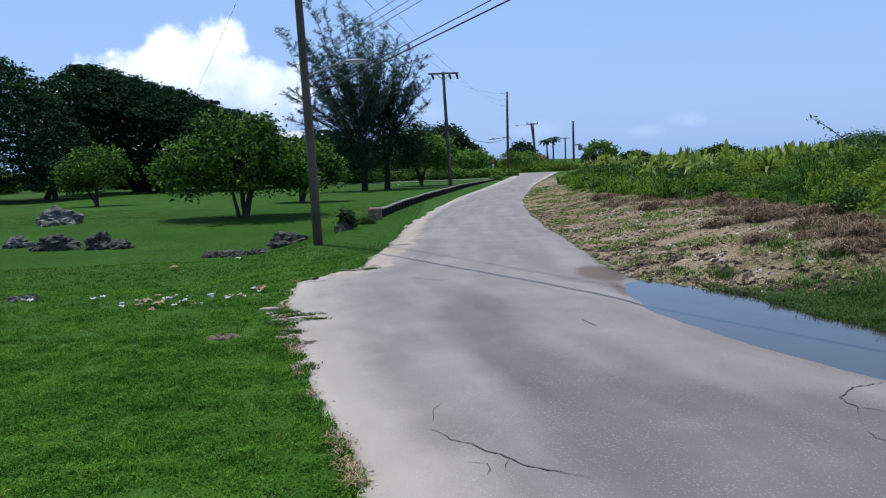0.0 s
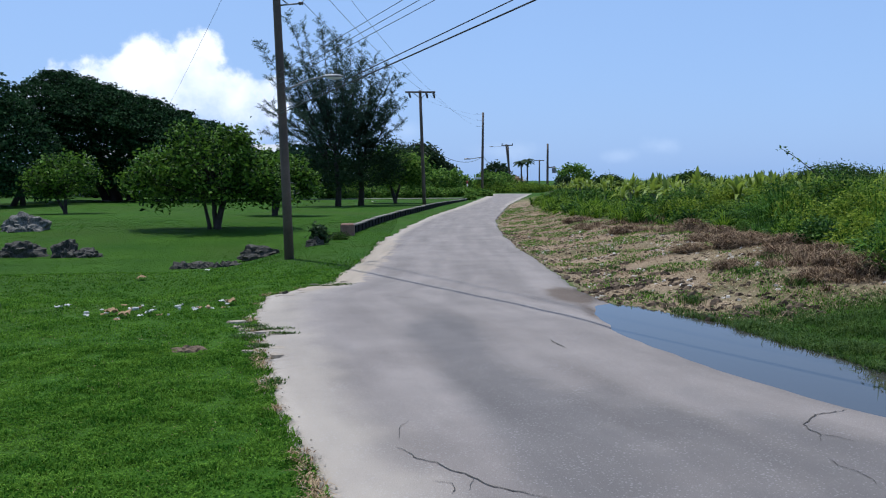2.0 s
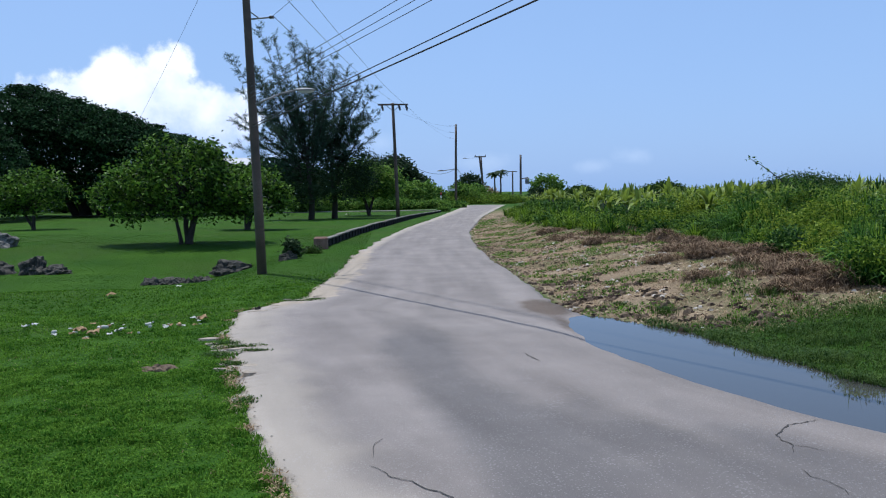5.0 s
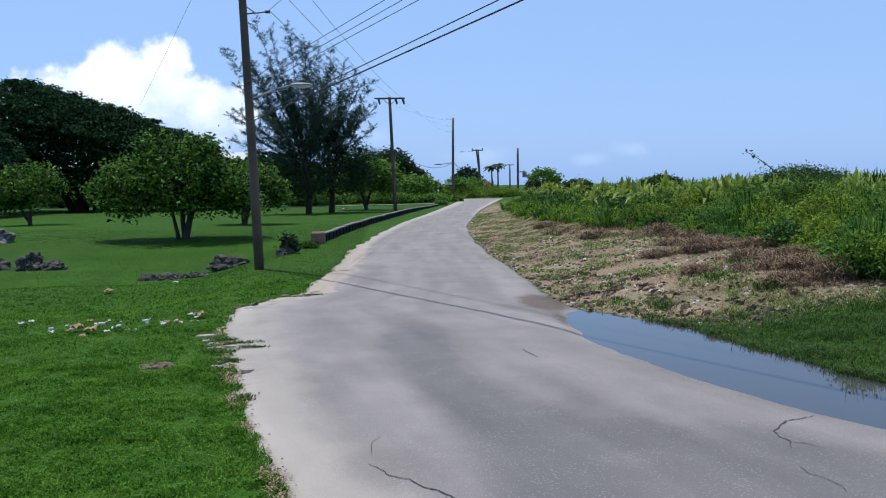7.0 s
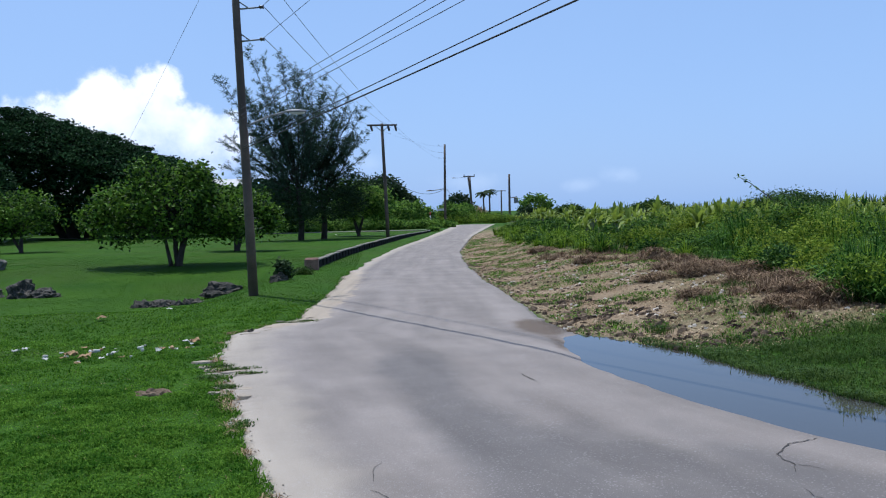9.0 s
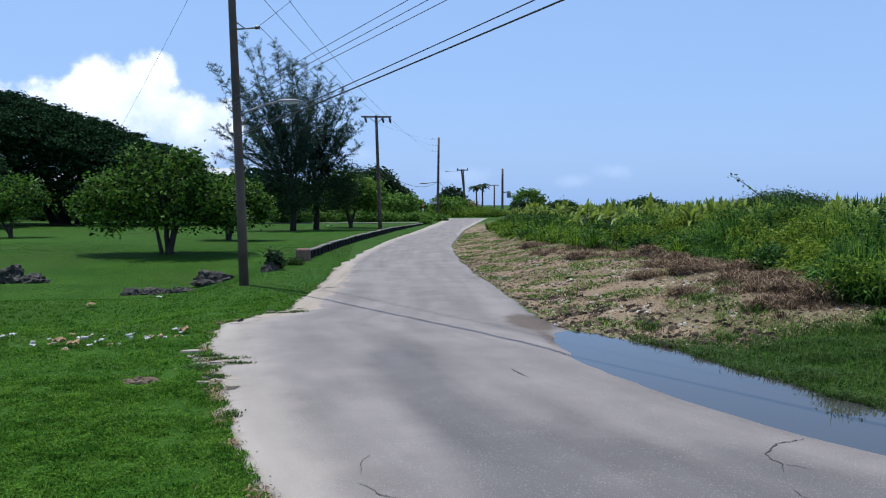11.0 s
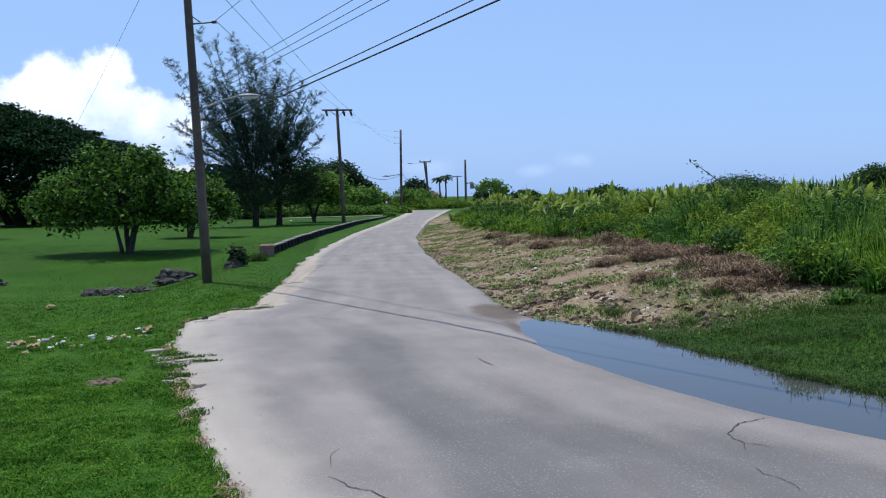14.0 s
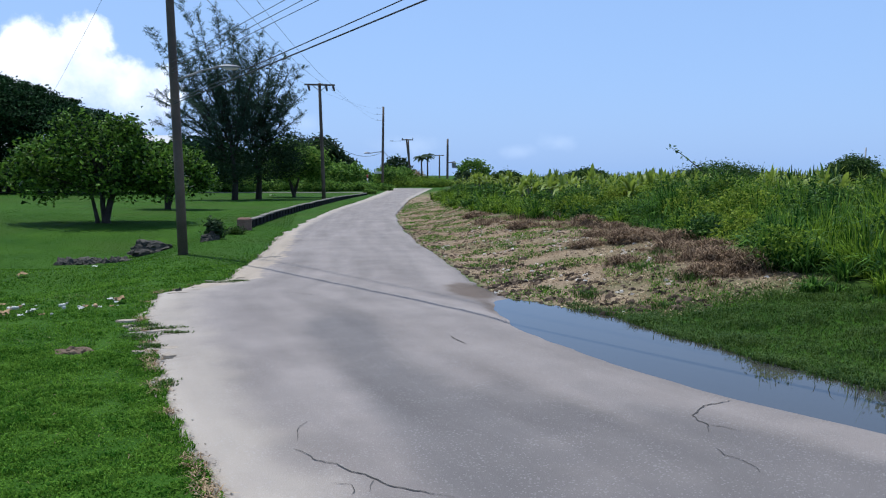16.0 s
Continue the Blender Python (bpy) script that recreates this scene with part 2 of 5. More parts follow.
POST_WHITE = material("post_paint", (0.451, 0.451, 0.435), (0.615, 0.615, 0.590), 0.7, 4.0, 30.0, 0.1)
POST_RED = material("red_paint", (0.246, 0.025, 0.021), (0.394, 0.049, 0.037), 0.6, 4.0, 30.0, 0.1)


def road_material():
    m = material("road_asphalt", (0.157, 0.138, 0.126), (0.250, 0.221, 0.201), 0.9, 0.9, 95.0, 0.55, gloss=0.25)
    nt = m.node_tree
    bsdf = nt.nodes["Principled BSDF"]
    colour = bsdf.inputs["Base Color"].links[0].from_socket
    tc = nt.nodes.new("ShaderNodeTexCoord")

    def layer(colour, attribute, tint, strength, wave, low, high, size):
        att = nt.nodes.new("ShaderNodeAttribute")
        att.attribute_name = attribute
        n = nt.nodes.new("ShaderNodeTexNoise")
        n.inputs["Scale"].default_value, n.inputs["Detail"].default_value = size, 6.0
        nt.links.new(tc.outputs["Object"], n.inputs["Vector"])
        add = nt.nodes.new("ShaderNodeMath")
        add.operation = "MULTIPLY_ADD"
        add.inputs[1].default_value = wave
        nt.links.new(n.outputs["Fac"], add.inputs[0])
        nt.links.new(att.outputs["Fac"], add.inputs[2])
        r = nt.nodes.new("ShaderNodeMapRange")
        r.interpolation_type = "SMOOTHSTEP"
        r.inputs["From Min"].default_value, r.inputs["From Max"].default_value = low, high
        r.inputs["To Max"].default_value = strength
        nt.links.new(add.outputs[0], r.inputs["Value"])
        mx = nt.nodes.new("ShaderNodeMixRGB")
        mx.inputs[2].default_value = (*tint, 1)
        nt.links.new(r.outputs[0], mx.inputs[0])
        nt.links.new(colour, mx.inputs[1])
        return mx.outputs[0]

    colour = layer(colour, "dust", (0.353, 0.310, 0.256), 0.8, 0.5, 0.75, 1.3, 1.4)
    colour = layer(colour, "sand", (0.330, 0.275, 0.208), 0.85, 1.2, 0.95, 1.35, 3.4)
    colour = layer(colour, "tar", (0.092, 0.087, 0.087), 0.66, 0.65, 0.5, 1.3, 1.6)
    colour = layer(colour, "mud", (0.098, 0.072, 0.052), 0.9, 0.4, 0.5, 0.95, 2.5)
    # streaks left by tyres along the lane
    across = nt.nodes.new("ShaderNodeAttribute")
    across.attribute_name = "across"
    place = nt.nodes.new("ShaderNodeSeparateXYZ")
    nt.links.new(tc.outputs["Object"], place.inputs[0])
    long = nt.nodes.new("ShaderNodeMath")
    long.operation = "MULTIPLY"
    long.inputs[1].default_value = 0.10
    nt.links.new(place.outputs[1], long.inputs[0])
    pair = nt.nodes.new("ShaderNodeCombineXYZ")
    nt.links.new(across.outputs["Fac"], pair.inputs[0])
    nt.links.new(long.outputs[0], pair.inputs[1])
    streak = nt.nodes.new("ShaderNodeTexNoise")
    streak.inputs["Scale"].default_value, streak.inputs["Detail"].default_value = 1.9, 6.0
    nt.links.new(pair.outputs[0], streak.inputs["Vector"])
    tone = nt.nodes.new("ShaderNodeMapRange")
    tone.inputs["From Min"].default_value, tone.inputs["From Max"].default_value = 0.35, 0.66
    tone.inputs["To Min"].default_value, tone.inputs["To Max"].default_value = 0.84, 1.09
    nt.links.new(streak.outputs["Fac"], tone.inputs["Value"])
    scaled = nt.nodes.new("ShaderNodeMixRGB")
    scaled.blend_type = "MULTIPLY"
    scaled.inputs[0].default_value = 1.0
    nt.links.new(colour, scaled.inputs[1])
    nt.links.new(tone.outputs[0], scaled.inputs[2])
    colour = scaled.outputs[0]
    # pale chippings worn bare
    vor = nt.nodes.new("ShaderNodeTexVoronoi")
    vor.inputs["Scale"].default_value = 34.0
    nt.links.new(tc.outputs["Object"], vor.inputs["Vector"])
    worn = nt.nodes.new("ShaderNodeTexNoise")
    worn.inputs["Scale"].default_value, worn.inputs["Detail"].default_value = 3.0, 8.0
    nt.links.new(tc.outputs["Object"], worn.inputs["Vector"])
    lim = nt.nodes.new("ShaderNodeMath")
    lim.operation = "MULTIPLY"
    lim.inputs[1].default_value = 0.50
    nt.links.new(worn.outputs["Fac"], lim.inputs[0])
    less = nt.nodes.new("ShaderNodeMath")
    less.operation = "LESS_THAN"
    nt.links.new(vor.outputs["Distance"], less.inputs[0])
    nt.links.new(lim.outputs[0], less.inputs[1])
    pale = nt.nodes.new("ShaderNodeMath")
    pale.operation = "MULTIPLY"
    pale.inputs[1].default_value = 0.22
    nt.links.new(less.outputs[0], pale.inputs[0])
    mx = nt.nodes.new("ShaderNodeMixRGB")
    mx.inputs[2].default_value = (0.38, 0.37, 0.36, 1)
    nt.links.new(pale.outputs[0], mx.inputs[0])
    nt.links.new(colour, mx.inputs[1])
    nt.links.new(mx.outputs[0], bsdf.inputs["Base Color"])
    return m


ROAD = road_material()

WATER = bpy.data.materials.new("muddy_water")
WATER.use_nodes = True
wb = WATER.node_tree.nodes["Principled BSDF"]
wb.inputs["Base Color"].default_value = (0.046, 0.046, 0.042, 1)
wb.inputs["Roughness"].default_value, wb.inputs["IOR"].default_value = 0.03, 1.33
wn = WATER.node_tree.nodes.new("ShaderNodeTexNoise")
wn.inputs["Scale"].default_value = 5.0
wbump = WATER.node_tree.nodes.new("ShaderNodeBump")
wbump.inputs["Strength"].default_value, wbump.inputs["Distance"].default_value = 0.06, 0.01
WATER.node_tree.links.new(wn.outputs["Fac"], wbump.inputs["Height"])
WATER.node_tree.links.new(wbump.outputs[0], wb.inputs["Normal"])

# ---- helpers of this scene ----
rng = np.random.default_rng(7)


def mesh_of(name, verts, faces, material=None, smooth=False):
    """A mesh from an array of places and one or more arrays of faces with equal corners."""
    verts = np.asarray(verts, dtype=np.float32).reshape(-1, 3)
    groups = [np.asarray(f, dtype=np.int32) for f in (faces if isinstance(faces, list) else [faces]) if len(f)]
    me = bpy.data.meshes.new(name)
    me.vertices.add(len(verts))
    me.vertices.foreach_set("co", verts.ravel())
    me.loops.add(sum(f.size for f in groups))
    me.polygons.add(sum(len(f) for f in groups))
    me.loops.foreach_set("vertex_index", np.concatenate([f.ravel() for f in groups]))
    sizes = np.concatenate([np.full(len(f), f.shape[1], dtype=np.int32) for f in groups])
    me.polygons.foreach_set("loop_start", np.concatenate([[0], np.cumsum(sizes)[:-1]]).astype(np.int32))
    me.polygons.foreach_set("use_smooth", np.full(len(sizes), smooth))
    me.update(calc_edges=True)
    me.validate()
    if material:
        me.materials.append(material)
    return me


def thing(name, at, label, category, group="", kind="", turn=0.0):
    ob = new(name)
    ob.empty_display_size = 0.2
    ob.matrix_world = pose(*at, 0, 0, turn)
    return tagged(ob, label, category, group, kind)


def part(name, data, material, parent, label=""):
    """Links a bmesh, or a finished mesh, as one mesh object under a thing or a part."""
    if isinstance(data, bmesh.types.BMesh):
        me = bpy.data.meshes.new(name)
        data.to_mesh(me)
        data.free()
    else:
        me = data
    if not me.materials:
        me.materials.append(material)
    ob = new(name, me)
    ob.parent = parent
    return tagged(ob, label)


def tube(points, radii, sides=7, cap=True):
    """A tapering round bar through points: places, quads."""
    pts = [Vector(p) for p in points]
    vs, fs = [], []
    side = None
    for i, p in enumerate(pts):
        d = (pts[min(i + 1, len(pts) - 1)] - pts[max(i - 1, 0)]).normalized()
        if side is None:
            side = d.orthogonal().normalized()
        side = (side - d * side.dot(d)).normalized()
        up = d.cross(side)
        r = radii[i] if hasattr(radii, "__len__") else radii
        for k in range(sides):
            a = 2 * math.pi * k / sides
            vs.append(p + (side * math.cos(a) + up * math.sin(a)) * r)
    for i in range(len(pts) - 1):
        for k in range(sides):
            fs.append((i * sides + k, i * sides + (k + 1) % sides, (i + 1) * sides + (k + 1) % sides, (i + 1) * sides + k))
    if cap:
        for i, j in ((0, 1), (len(pts) - 1, -1)):
            vs.append(pts[i])
            c = len(vs) - 1
            for k in range(sides):
                a, b = i * sides + k, i * sides + (k + 1) % sides
                fs.append((c, b, a, c) if j == 1 else (c, a, b, c))
    quads = [f for f in fs if len(set(f)) == 4]
    tris = [f[:3] for f in fs if len(set(f)) == 3]
    return np.array([tuple(v) for v in vs]), quads, tris


def tubes_mesh(name, runs, material, sides=7):
    """Several bars joined into one mesh."""
    V, Q, T, n = [], [], [], 0
    for points, radii in runs:
        v, q, t = tube(points, radii, sides)
        V.append(v)
        Q += [tuple(i + n for i in f) for f in q]
        T += [tuple(i + n for i in f) for f in t]
        n += len(v)
    return mesh_of(name, np.concatenate(V), [np.array(Q), np.array(T)] if T else np.array(Q), material, True)


def box(size, at=(0, 0, 0), bevel=0.01, turn=0.0):
    bm = bmesh.new()
    bmesh.ops.create_cube(bm, size=1.0)
    bmesh.ops.scale(bm, vec=size, verts=bm.verts)
    if bevel:
        bmesh.ops.bevel(bm, geom=list(bm.edges), offset=bevel, segments=1, affect="EDGES")
    bmesh.ops.transform(bm, matrix=pose(*at, 0, 0, turn), verts=bm.verts)
    return bm


def unit(v):
    return v / np.maximum(np.linalg.norm(v, axis=1, keepdims=True), 1e-6)


def leaves(centres, sizes, lift=0.5, narrow=0.5, droop=0.25):
    """Bent four-cornered leaves round the places given, with random turns; lift raises their faces to the sky."""
    n = len(centres)
    way = unit(rng.normal(size=(n, 3)) * (1, 1, 0.6))
    face = unit(rng.normal(size=(n, 3)) + np.array((0, 0, lift * 2)))
    side = unit(np.cross(way, face))
    s = np.asarray(sizes).reshape(-1, 1)
    base = centres - way * s * 0.5
    mid = centres + side * 0
    bend = face * s * droop * 0.5
    v = np.stack([base - bend, mid + side * s * narrow * 0.5 + bend * 0.3, centres + way * s * 0.5 - bend, mid - side * s * narrow * 0.5 + bend * 0.3], 1)
    return v.reshape(-1, 3), np.arange(4 * n).reshape(n, 4)


def blades(roots, heights, width, lean=0.35):
    """Grass blades: each a bent, pointed strip of a quad and a triangle."""
    n = len(roots)
    a = rng.uniform(0, 2 * math.pi, n)
    out = np.stack([np.cos(a), np.sin(a), np.zeros(n)], 1)
    b = a + rng.uniform(0.9, 2.2, n)
    side = np.stack([np.cos(b), np.sin(b), np.zeros(n)], 1)
    h = np.asarray(heights).reshape(-1, 1)
    w = np.asarray(width).reshape(-1, 1) if hasattr(width, "__len__") else width
    k = rng.uniform(0.2, 1.0, (n, 1)) * lean
    up = np.array((0, 0, 1.0))
    mid = roots + up * h * 0.6 + out * h * k * 0.45
    tip = roots + up * h * (1.0 - 0.35 * k) + out * h * k * 1.3
    v = np.stack([roots - side * w * 0.5, roots + side * w * 0.5, mid + side * w * 0.42, mid - side * w * 0.42, tip], 1)
    i = 5 * np.arange(n).reshape(-1, 1)
    return v.reshape(-1, 3), i + np.array([[0, 1, 2, 3]]), i + np.array([[3, 2, 4]])


# ---- ground, road and puddle ----
LEFT = [(0.9, -8), (0.4, 0), (-0.52, 4.95), (-0.83, 6.07), (-1.3, 7.55), (-1.85, 9.9), (-2.47, 12.45), (-2.74, 14.9), (-2.43, 15.6), (-1.73, 17.1), (-1.44, 21.9), (-1.16, 30.5), (0.8, 48.9), (3.65, 68.5), (7.6, 97.9), (10.0, 117), (11.3, 128)]
RIGHT = [(9.6, -8), (7.6, 0), (6.1, 6.1), (5.8, 6.7), (5.55, 7.3), (5.25, 8.0), (4.97, 8.8), (4.82, 9.6), (4.56, 10.5), (4.42, 11.3), (4.4, 11.8), (3.93, 12.6), (3.57, 13.4), (3.12, 13.9), (3.05, 15.2), (3.07, 16.7), (3.07, 20.2), (3.03, 25.8), (3.42, 35), (4.15, 44.2), (7.8, 71), (16.4, 121.8), (18.4, 132)]
def wave(x, y, size, seed=0.0):
    return noise.noise(Vector((x / size, y / size, seed)))


def along(line, y):
    for (xa, ya), (xb, yb) in zip(line, line[1:]):
        if y <= yb:
            return xa + (xb - xa) * (y - ya) / (yb - ya)
    (xa, ya), (xb, yb) = line[-2:]
    return xa + (xb - xa) * (y - ya) / (yb - ya)
def ease(a, b, v):
    k = min(1, max(0, (v - a) / (b - a)))
    return k * k * (3 - 2 * k)
def height(x, y):
    if y < 131:
        r = x - along(RIGHT, y)
        if r > 0:
            return -0.03 + 0.58 * ease(0, 4.6, r) * (1 - 0.6 * ease(9, 5, y)) + 0.05 * wave(x, y, 0.7) * ease(0, 1.0, r) + 0.06 * wave(x, y, 2.2, 3) * ease(0, 0.8, r)
        s = along(LEFT, y) - x
        if s > 0:
            ditch = 0.34 * math.exp(-((y - 16.6 + 0.12 * x) / 2.2) ** 2) * ease(1.0, 4.0, s)
            swale = 0.62 * ease(18.6, 25.0, y) * (1 - ease(30.0, 39.5, y)) * ease(1.6, 5.0, s)
            return -0.02 - ditch - swale + 0.02 * wave(x, y, 0.9, 5) * ease(0, 1, s) + 0.08 * wave(x, y, 6, 1) * ease(2, 8, s)
        return 0.0
    return 0.0


def steps(parts):
    out = []
    for a, b, n in parts:
        out += list(np.linspace(a, b, n, endpoint=False))
    return np.array(out + [parts[-1][1]])


VEG_EDGE = [(10.5, 0), (8.6, 7.5), (8.2, 8.4), (7.7, 9.5), (7.5, 10.4), (7.3, 11.4), (7.6, 13), (8.5, 17.1), (8.8, 21.2), (8.4, 26), (7.0, 29.7), (6.9, 41.5), (8.4, 59.4), (11.4, 80), (18.5, 125)]
xs = steps([(-2500, -300, 8), (-300, -60, 16), (-60, -16, 50), (-16, 14, 140), (14, 40, 40), (40, 120, 20), (120, 500, 12), (500, 2500, 6)])
ys = steps([(-300, -20, 8), (-20, 2, 14), (2, 34, 150), (34, 90, 80), (90, 180, 30), (180, 600, 10), (600, 3000, 6)])
V, zone, planted = [], [], []
for y in ys:
    l, r, e = along(LEFT, y), along(RIGHT, y), along(VEG_EDGE, y)
    for x in xs:
        z = height(x, y)
        if y < 128 and l < x < r:
            z = -0.16 if l + 0.3 < x < r - 0.3 else -0.10
        V.append((x, y, z))
        bare = ease(-0.1, 0.3, x - r) * (1 - ease(-0.4, 1.2, x - e)) * ease(11.6, 13.6, y + 0.22 * (x - r)) * (1 - ease(70, 110, y))
        zone.append(bare)
        planted.append(ease(0.3, 2.0, x - e) if y < 240 else 0.0)
nx = len(xs)
idx = np.arange(len(V)).reshape(len(ys), nx)
F = np.stack([idx[:-1, :-1], idx[:-1, 1:], idx[1:, 1:], idx[1:, :-1]], -1).reshape(-1, 4)
GROUND = bpy.data.materials.new("ground_cover")
GROUND.use_nodes = True
gt = GROUND.node_tree


def graft(source):
    """Nodes of another material copied in; returns the socket of its colour and of its relief."""
    made = {}
    for n in source.node_tree.nodes:
        if n.type in ("OUTPUT_MATERIAL", "BSDF_PRINCIPLED"):
            continue
        c = gt.nodes.new(n.bl_idname)
        made[n] = c
        for i, s in enumerate(n.inputs):
            if hasattr(s, "default_value"):
                c.inputs[i].default_value = s.default_value
        if n.type == "MATH":
            c.operation = n.operation
        if n.type == "VALTORGB":
            for k in (0, 1):
                c.color_ramp.elements[k].position = n.color_ramp.elements[k].position
                c.color_ramp.elements[k].color = n.color_ramp.elements[k].color
    ends = {}
    for l in source.node_tree.links:
        if l.to_node.type == "BSDF_PRINCIPLED":
            ends[l.to_socket.name] = made[l.from_node].outputs[l.from_socket.name]
        elif l.from_node in made and l.to_node in made:
            i = [s.identifier for s in l.to_node.inputs].index(l.to_socket.identifier)
            o = [s.identifier for s in l.from_node.outputs].index(l.from_socket.identifier)
            gt.links.new(made[l.from_node].outputs[o], made[l.to_node].inputs[i])
    return ends["Base Color"], ends["Normal"]


ga, gan = graft(GRASS_SOIL)
gb, gbn = graft(BANK)
gatt = gt.nodes.new("ShaderNodeAttribute")
gatt.attribute_name = "bare"
gmix = gt.nodes.new("ShaderNodeMixRGB")
gt.links.new(gatt.outputs["Fac"], gmix.inputs[0])
gt.links.new(ga, gmix.inputs[1])
gt.links.new(gb, gmix.inputs[2])
gp = gt.nodes["Principled BSDF"]
gsoil = gt.nodes.new("ShaderNodeAttribute")
gsoil.attribute_name = "planted"
gmix2 = gt.nodes.new("ShaderNodeMixRGB")
gmix2.inputs[2].default_value = (0.055, 0.048, 0.028, 1)
gt.links.new(gsoil.outputs["Fac"], gmix2.inputs[0])
gt.links.new(gmix.outputs[0], gmix2.inputs[1])
gt.links.new(gmix2.outputs[0], gp.inputs["Base Color"])
gt.links.new(gbn, gp.inputs["Normal"])
gp.inputs["Roughness"].default_value, gp.inputs["Specular IOR Level"].default_value = 0.95, 0.1
me = mesh_of("ground", V, F, GROUND, True)
att = me.attributes.new("bare", "FLOAT", "POINT")
att.data.foreach_set("value", np.array(zone, dtype=np.float32))
att = me.attributes.new("planted", "FLOAT", "POINT")
att.data.foreach_set("value", np.array(planted, dtype=np.float32))
ground = tagged(new("ground", me), "mown green lawn and bare littered roadside bank", "ground", kind="structure")

# road
PUDDLE_NEAR = [(5.9, 3.6), (5.6, 4.7), (5.25, 5.24), (4.78, 5.78), (4.39, 6.42), (3.9, 7.3), (3.68, 7.88), (3.3, 8.88), (2.89, 10.28), (2.72, 11.4), (2.74, 12.2), (2.86, 13.0), (3.05, 13.6), (3.4, 14.2)]
ry = steps([(-8, 4, 30), (4, 22, 420), (22, 60, 120), (60, 128, 60)])
cols = 40
V, dust, sand, tar, mud, across = [], [], [], [], [], []
for y in ry:
    l, r = along(LEFT, y), along(RIGHT, y)
    even = l
    crumble = ease(8.5, 10, y) * (1 - ease(12.6, 14, y))
    l += (0.10 + 0.12 * crumble) * wave(3, y, 0.45) + (0.06 + 0.26 * crumble) * wave(9, y, 0.15) + (0.10 + 0.16 * ease(15, 17, y) * (1 - ease(30, 45, y))) * wave(1, y, 1.3)
    r += 0.08 * wave(5, y, 0.5) + 0.08 * wave(7, y, 2.0) + (0.1 if 5 < y < 14 else 0)
    for k in range(cols + 1):
        u = k / cols
        u = u + 0.04 * math.sin(4 * math.pi * u) * -0.5
        x = l + (r - l) * u
        z = 0.025 * math.sin(math.pi * min(1, max(0, u))) + 0.012 * wave(x, y, 2.5) + 0.009 * wave(x, y, 0.6, 3)
        z -= 0.02 * (1 - ease(0, 0.25, x - l))
        wet = 0.0
        if y < 14.4:
            d = x - along(PUDDLE_NEAR, y)
            z -= 0.085 * ease(-0.55, 0.55, d) * (1 - ease(13.4, 14.3, y))
            wet = ease(-0.03, 0.3, d)
        V.append((x, y, z))
        s, q = x - l, r - x
        across.append(5.0 * (x - even) / (r - even))
        dust.append(1.0 - ease(0.0, 2.2 if y < 16.5 else 1.3, x - even) + 0.55 * (1 - ease(0, 0.8, q)) * (1 if y > 14 else 0.3) + 0.55 * ease(35, 90, y) + 0.42 * math.exp(-((x - along(PUDDLE_NEAR, y) + 0.6) / 0.5) ** 2) * (1 - ease(12, 14, y)))
        sand.append((1 - ease(0.15, 1.15, s)) * ease(15.0, 16.0, y) * (1 - 0.55 * ease(24, 34, y)) + 0.45 * (1 - ease(0.02, 0.3, s)) * (y < 15.0))
        lane = 0.5 * math.exp(-((u - 0.56) / 0.2) ** 2) + 0.4 * math.exp(-((u - 0.32) / 0.12) ** 2) * ease(14, 22, y) + 0.35 * math.exp(-((u - 0.8) / 0.1) ** 2) * ease(18, 26, y) * (1 - ease(60, 90, y))
        patch = 0.95 * math.exp(-((x - 0.75 + 0.11 * (y - 8)) / 0.5) ** 2 - ((y - 8.2) / 3.4) ** 2) + 0.8 * math.exp(-((x - 0.3) / 0.55) ** 2 - ((y - 11.2) / 1.1) ** 2)
        patch -= 0.45 * math.exp(-((x - 1.62 + 0.30 * (y - 10)) / 0.22) ** 2) * ease(5.5, 7, y) * (1 - ease(11, 13, y))
        gravelly = 0.62 * ease(0.4, 1.3, x) * (1 - ease(-1.4, -0.7, x - along(PUDDLE_NEAR, y))) * (1 - ease(6.5, 9.0, y))
        tar.append(min(1, 0.6 * lane + 0.95 * patch + gravelly))
        mud.append(max(wet * (y < 14.2), 1.1 * math.exp(-((x - 2.75) / 0.45) ** 2 - ((y - 14.7) / 1.3) ** 2), 0.7 * math.exp(-((x - 2.75) / 0.2) ** 2 - ((y - 13.0) / 1.6) ** 2)))
n = len(V)
idx = np.arange(n).reshape(len(ry), cols + 1)
F = [np.stack([idx[:-1, :-1], idx[:-1, 1:], idx[1:, 1:], idx[1:, :-1]], -1).reshape(-1, 4)]
low = []
for k in (0, cols):
    ring = idx[:, k]
    start = len(V)
    for i in ring:
        V.append((V[i][0], V[i][1], V[i][2] - 0.13))
        dust.append(dust[i]), sand.append(sand[i]), tar.append(0), mud.append(mud[i]), across.append(across[i])
    a, b = np.arange(start, start + len(ring) - 1), np.arange(start + 1, start + len(ring))
    F.append(np.stack([ring[:-1], ring[1:], b, a] if k == 0 else [ring[1:], ring[:-1], a, b], -1))
me = mesh_of("road", V, [np.concatenate(F)], ROAD, True)
for nm, vals in (("dust", dust), ("sand", sand), ("tar", tar), ("mud", mud), ("across", across)):
    att = me.attributes.new(nm, "FLOAT", "POINT")
    att.data.foreach_set("value", np.array(vals, dtype=np.float32))
road = tagged(new("road", me), "worn pale grey asphalt lane with crumbled sandy edges", "road", kind="structure")


drive = box((40, 2.2, 0.05), (-14.0, 94.0, 0.02), 0.01, 6.0)
me = bpy.data.meshes.new("driveway")
drive.to_mesh(me)
drive.free()
me.materials.append(COPING)
tagged(new("driveway", me), "pale paved drive behind the lawn", "driveway", kind="structure")


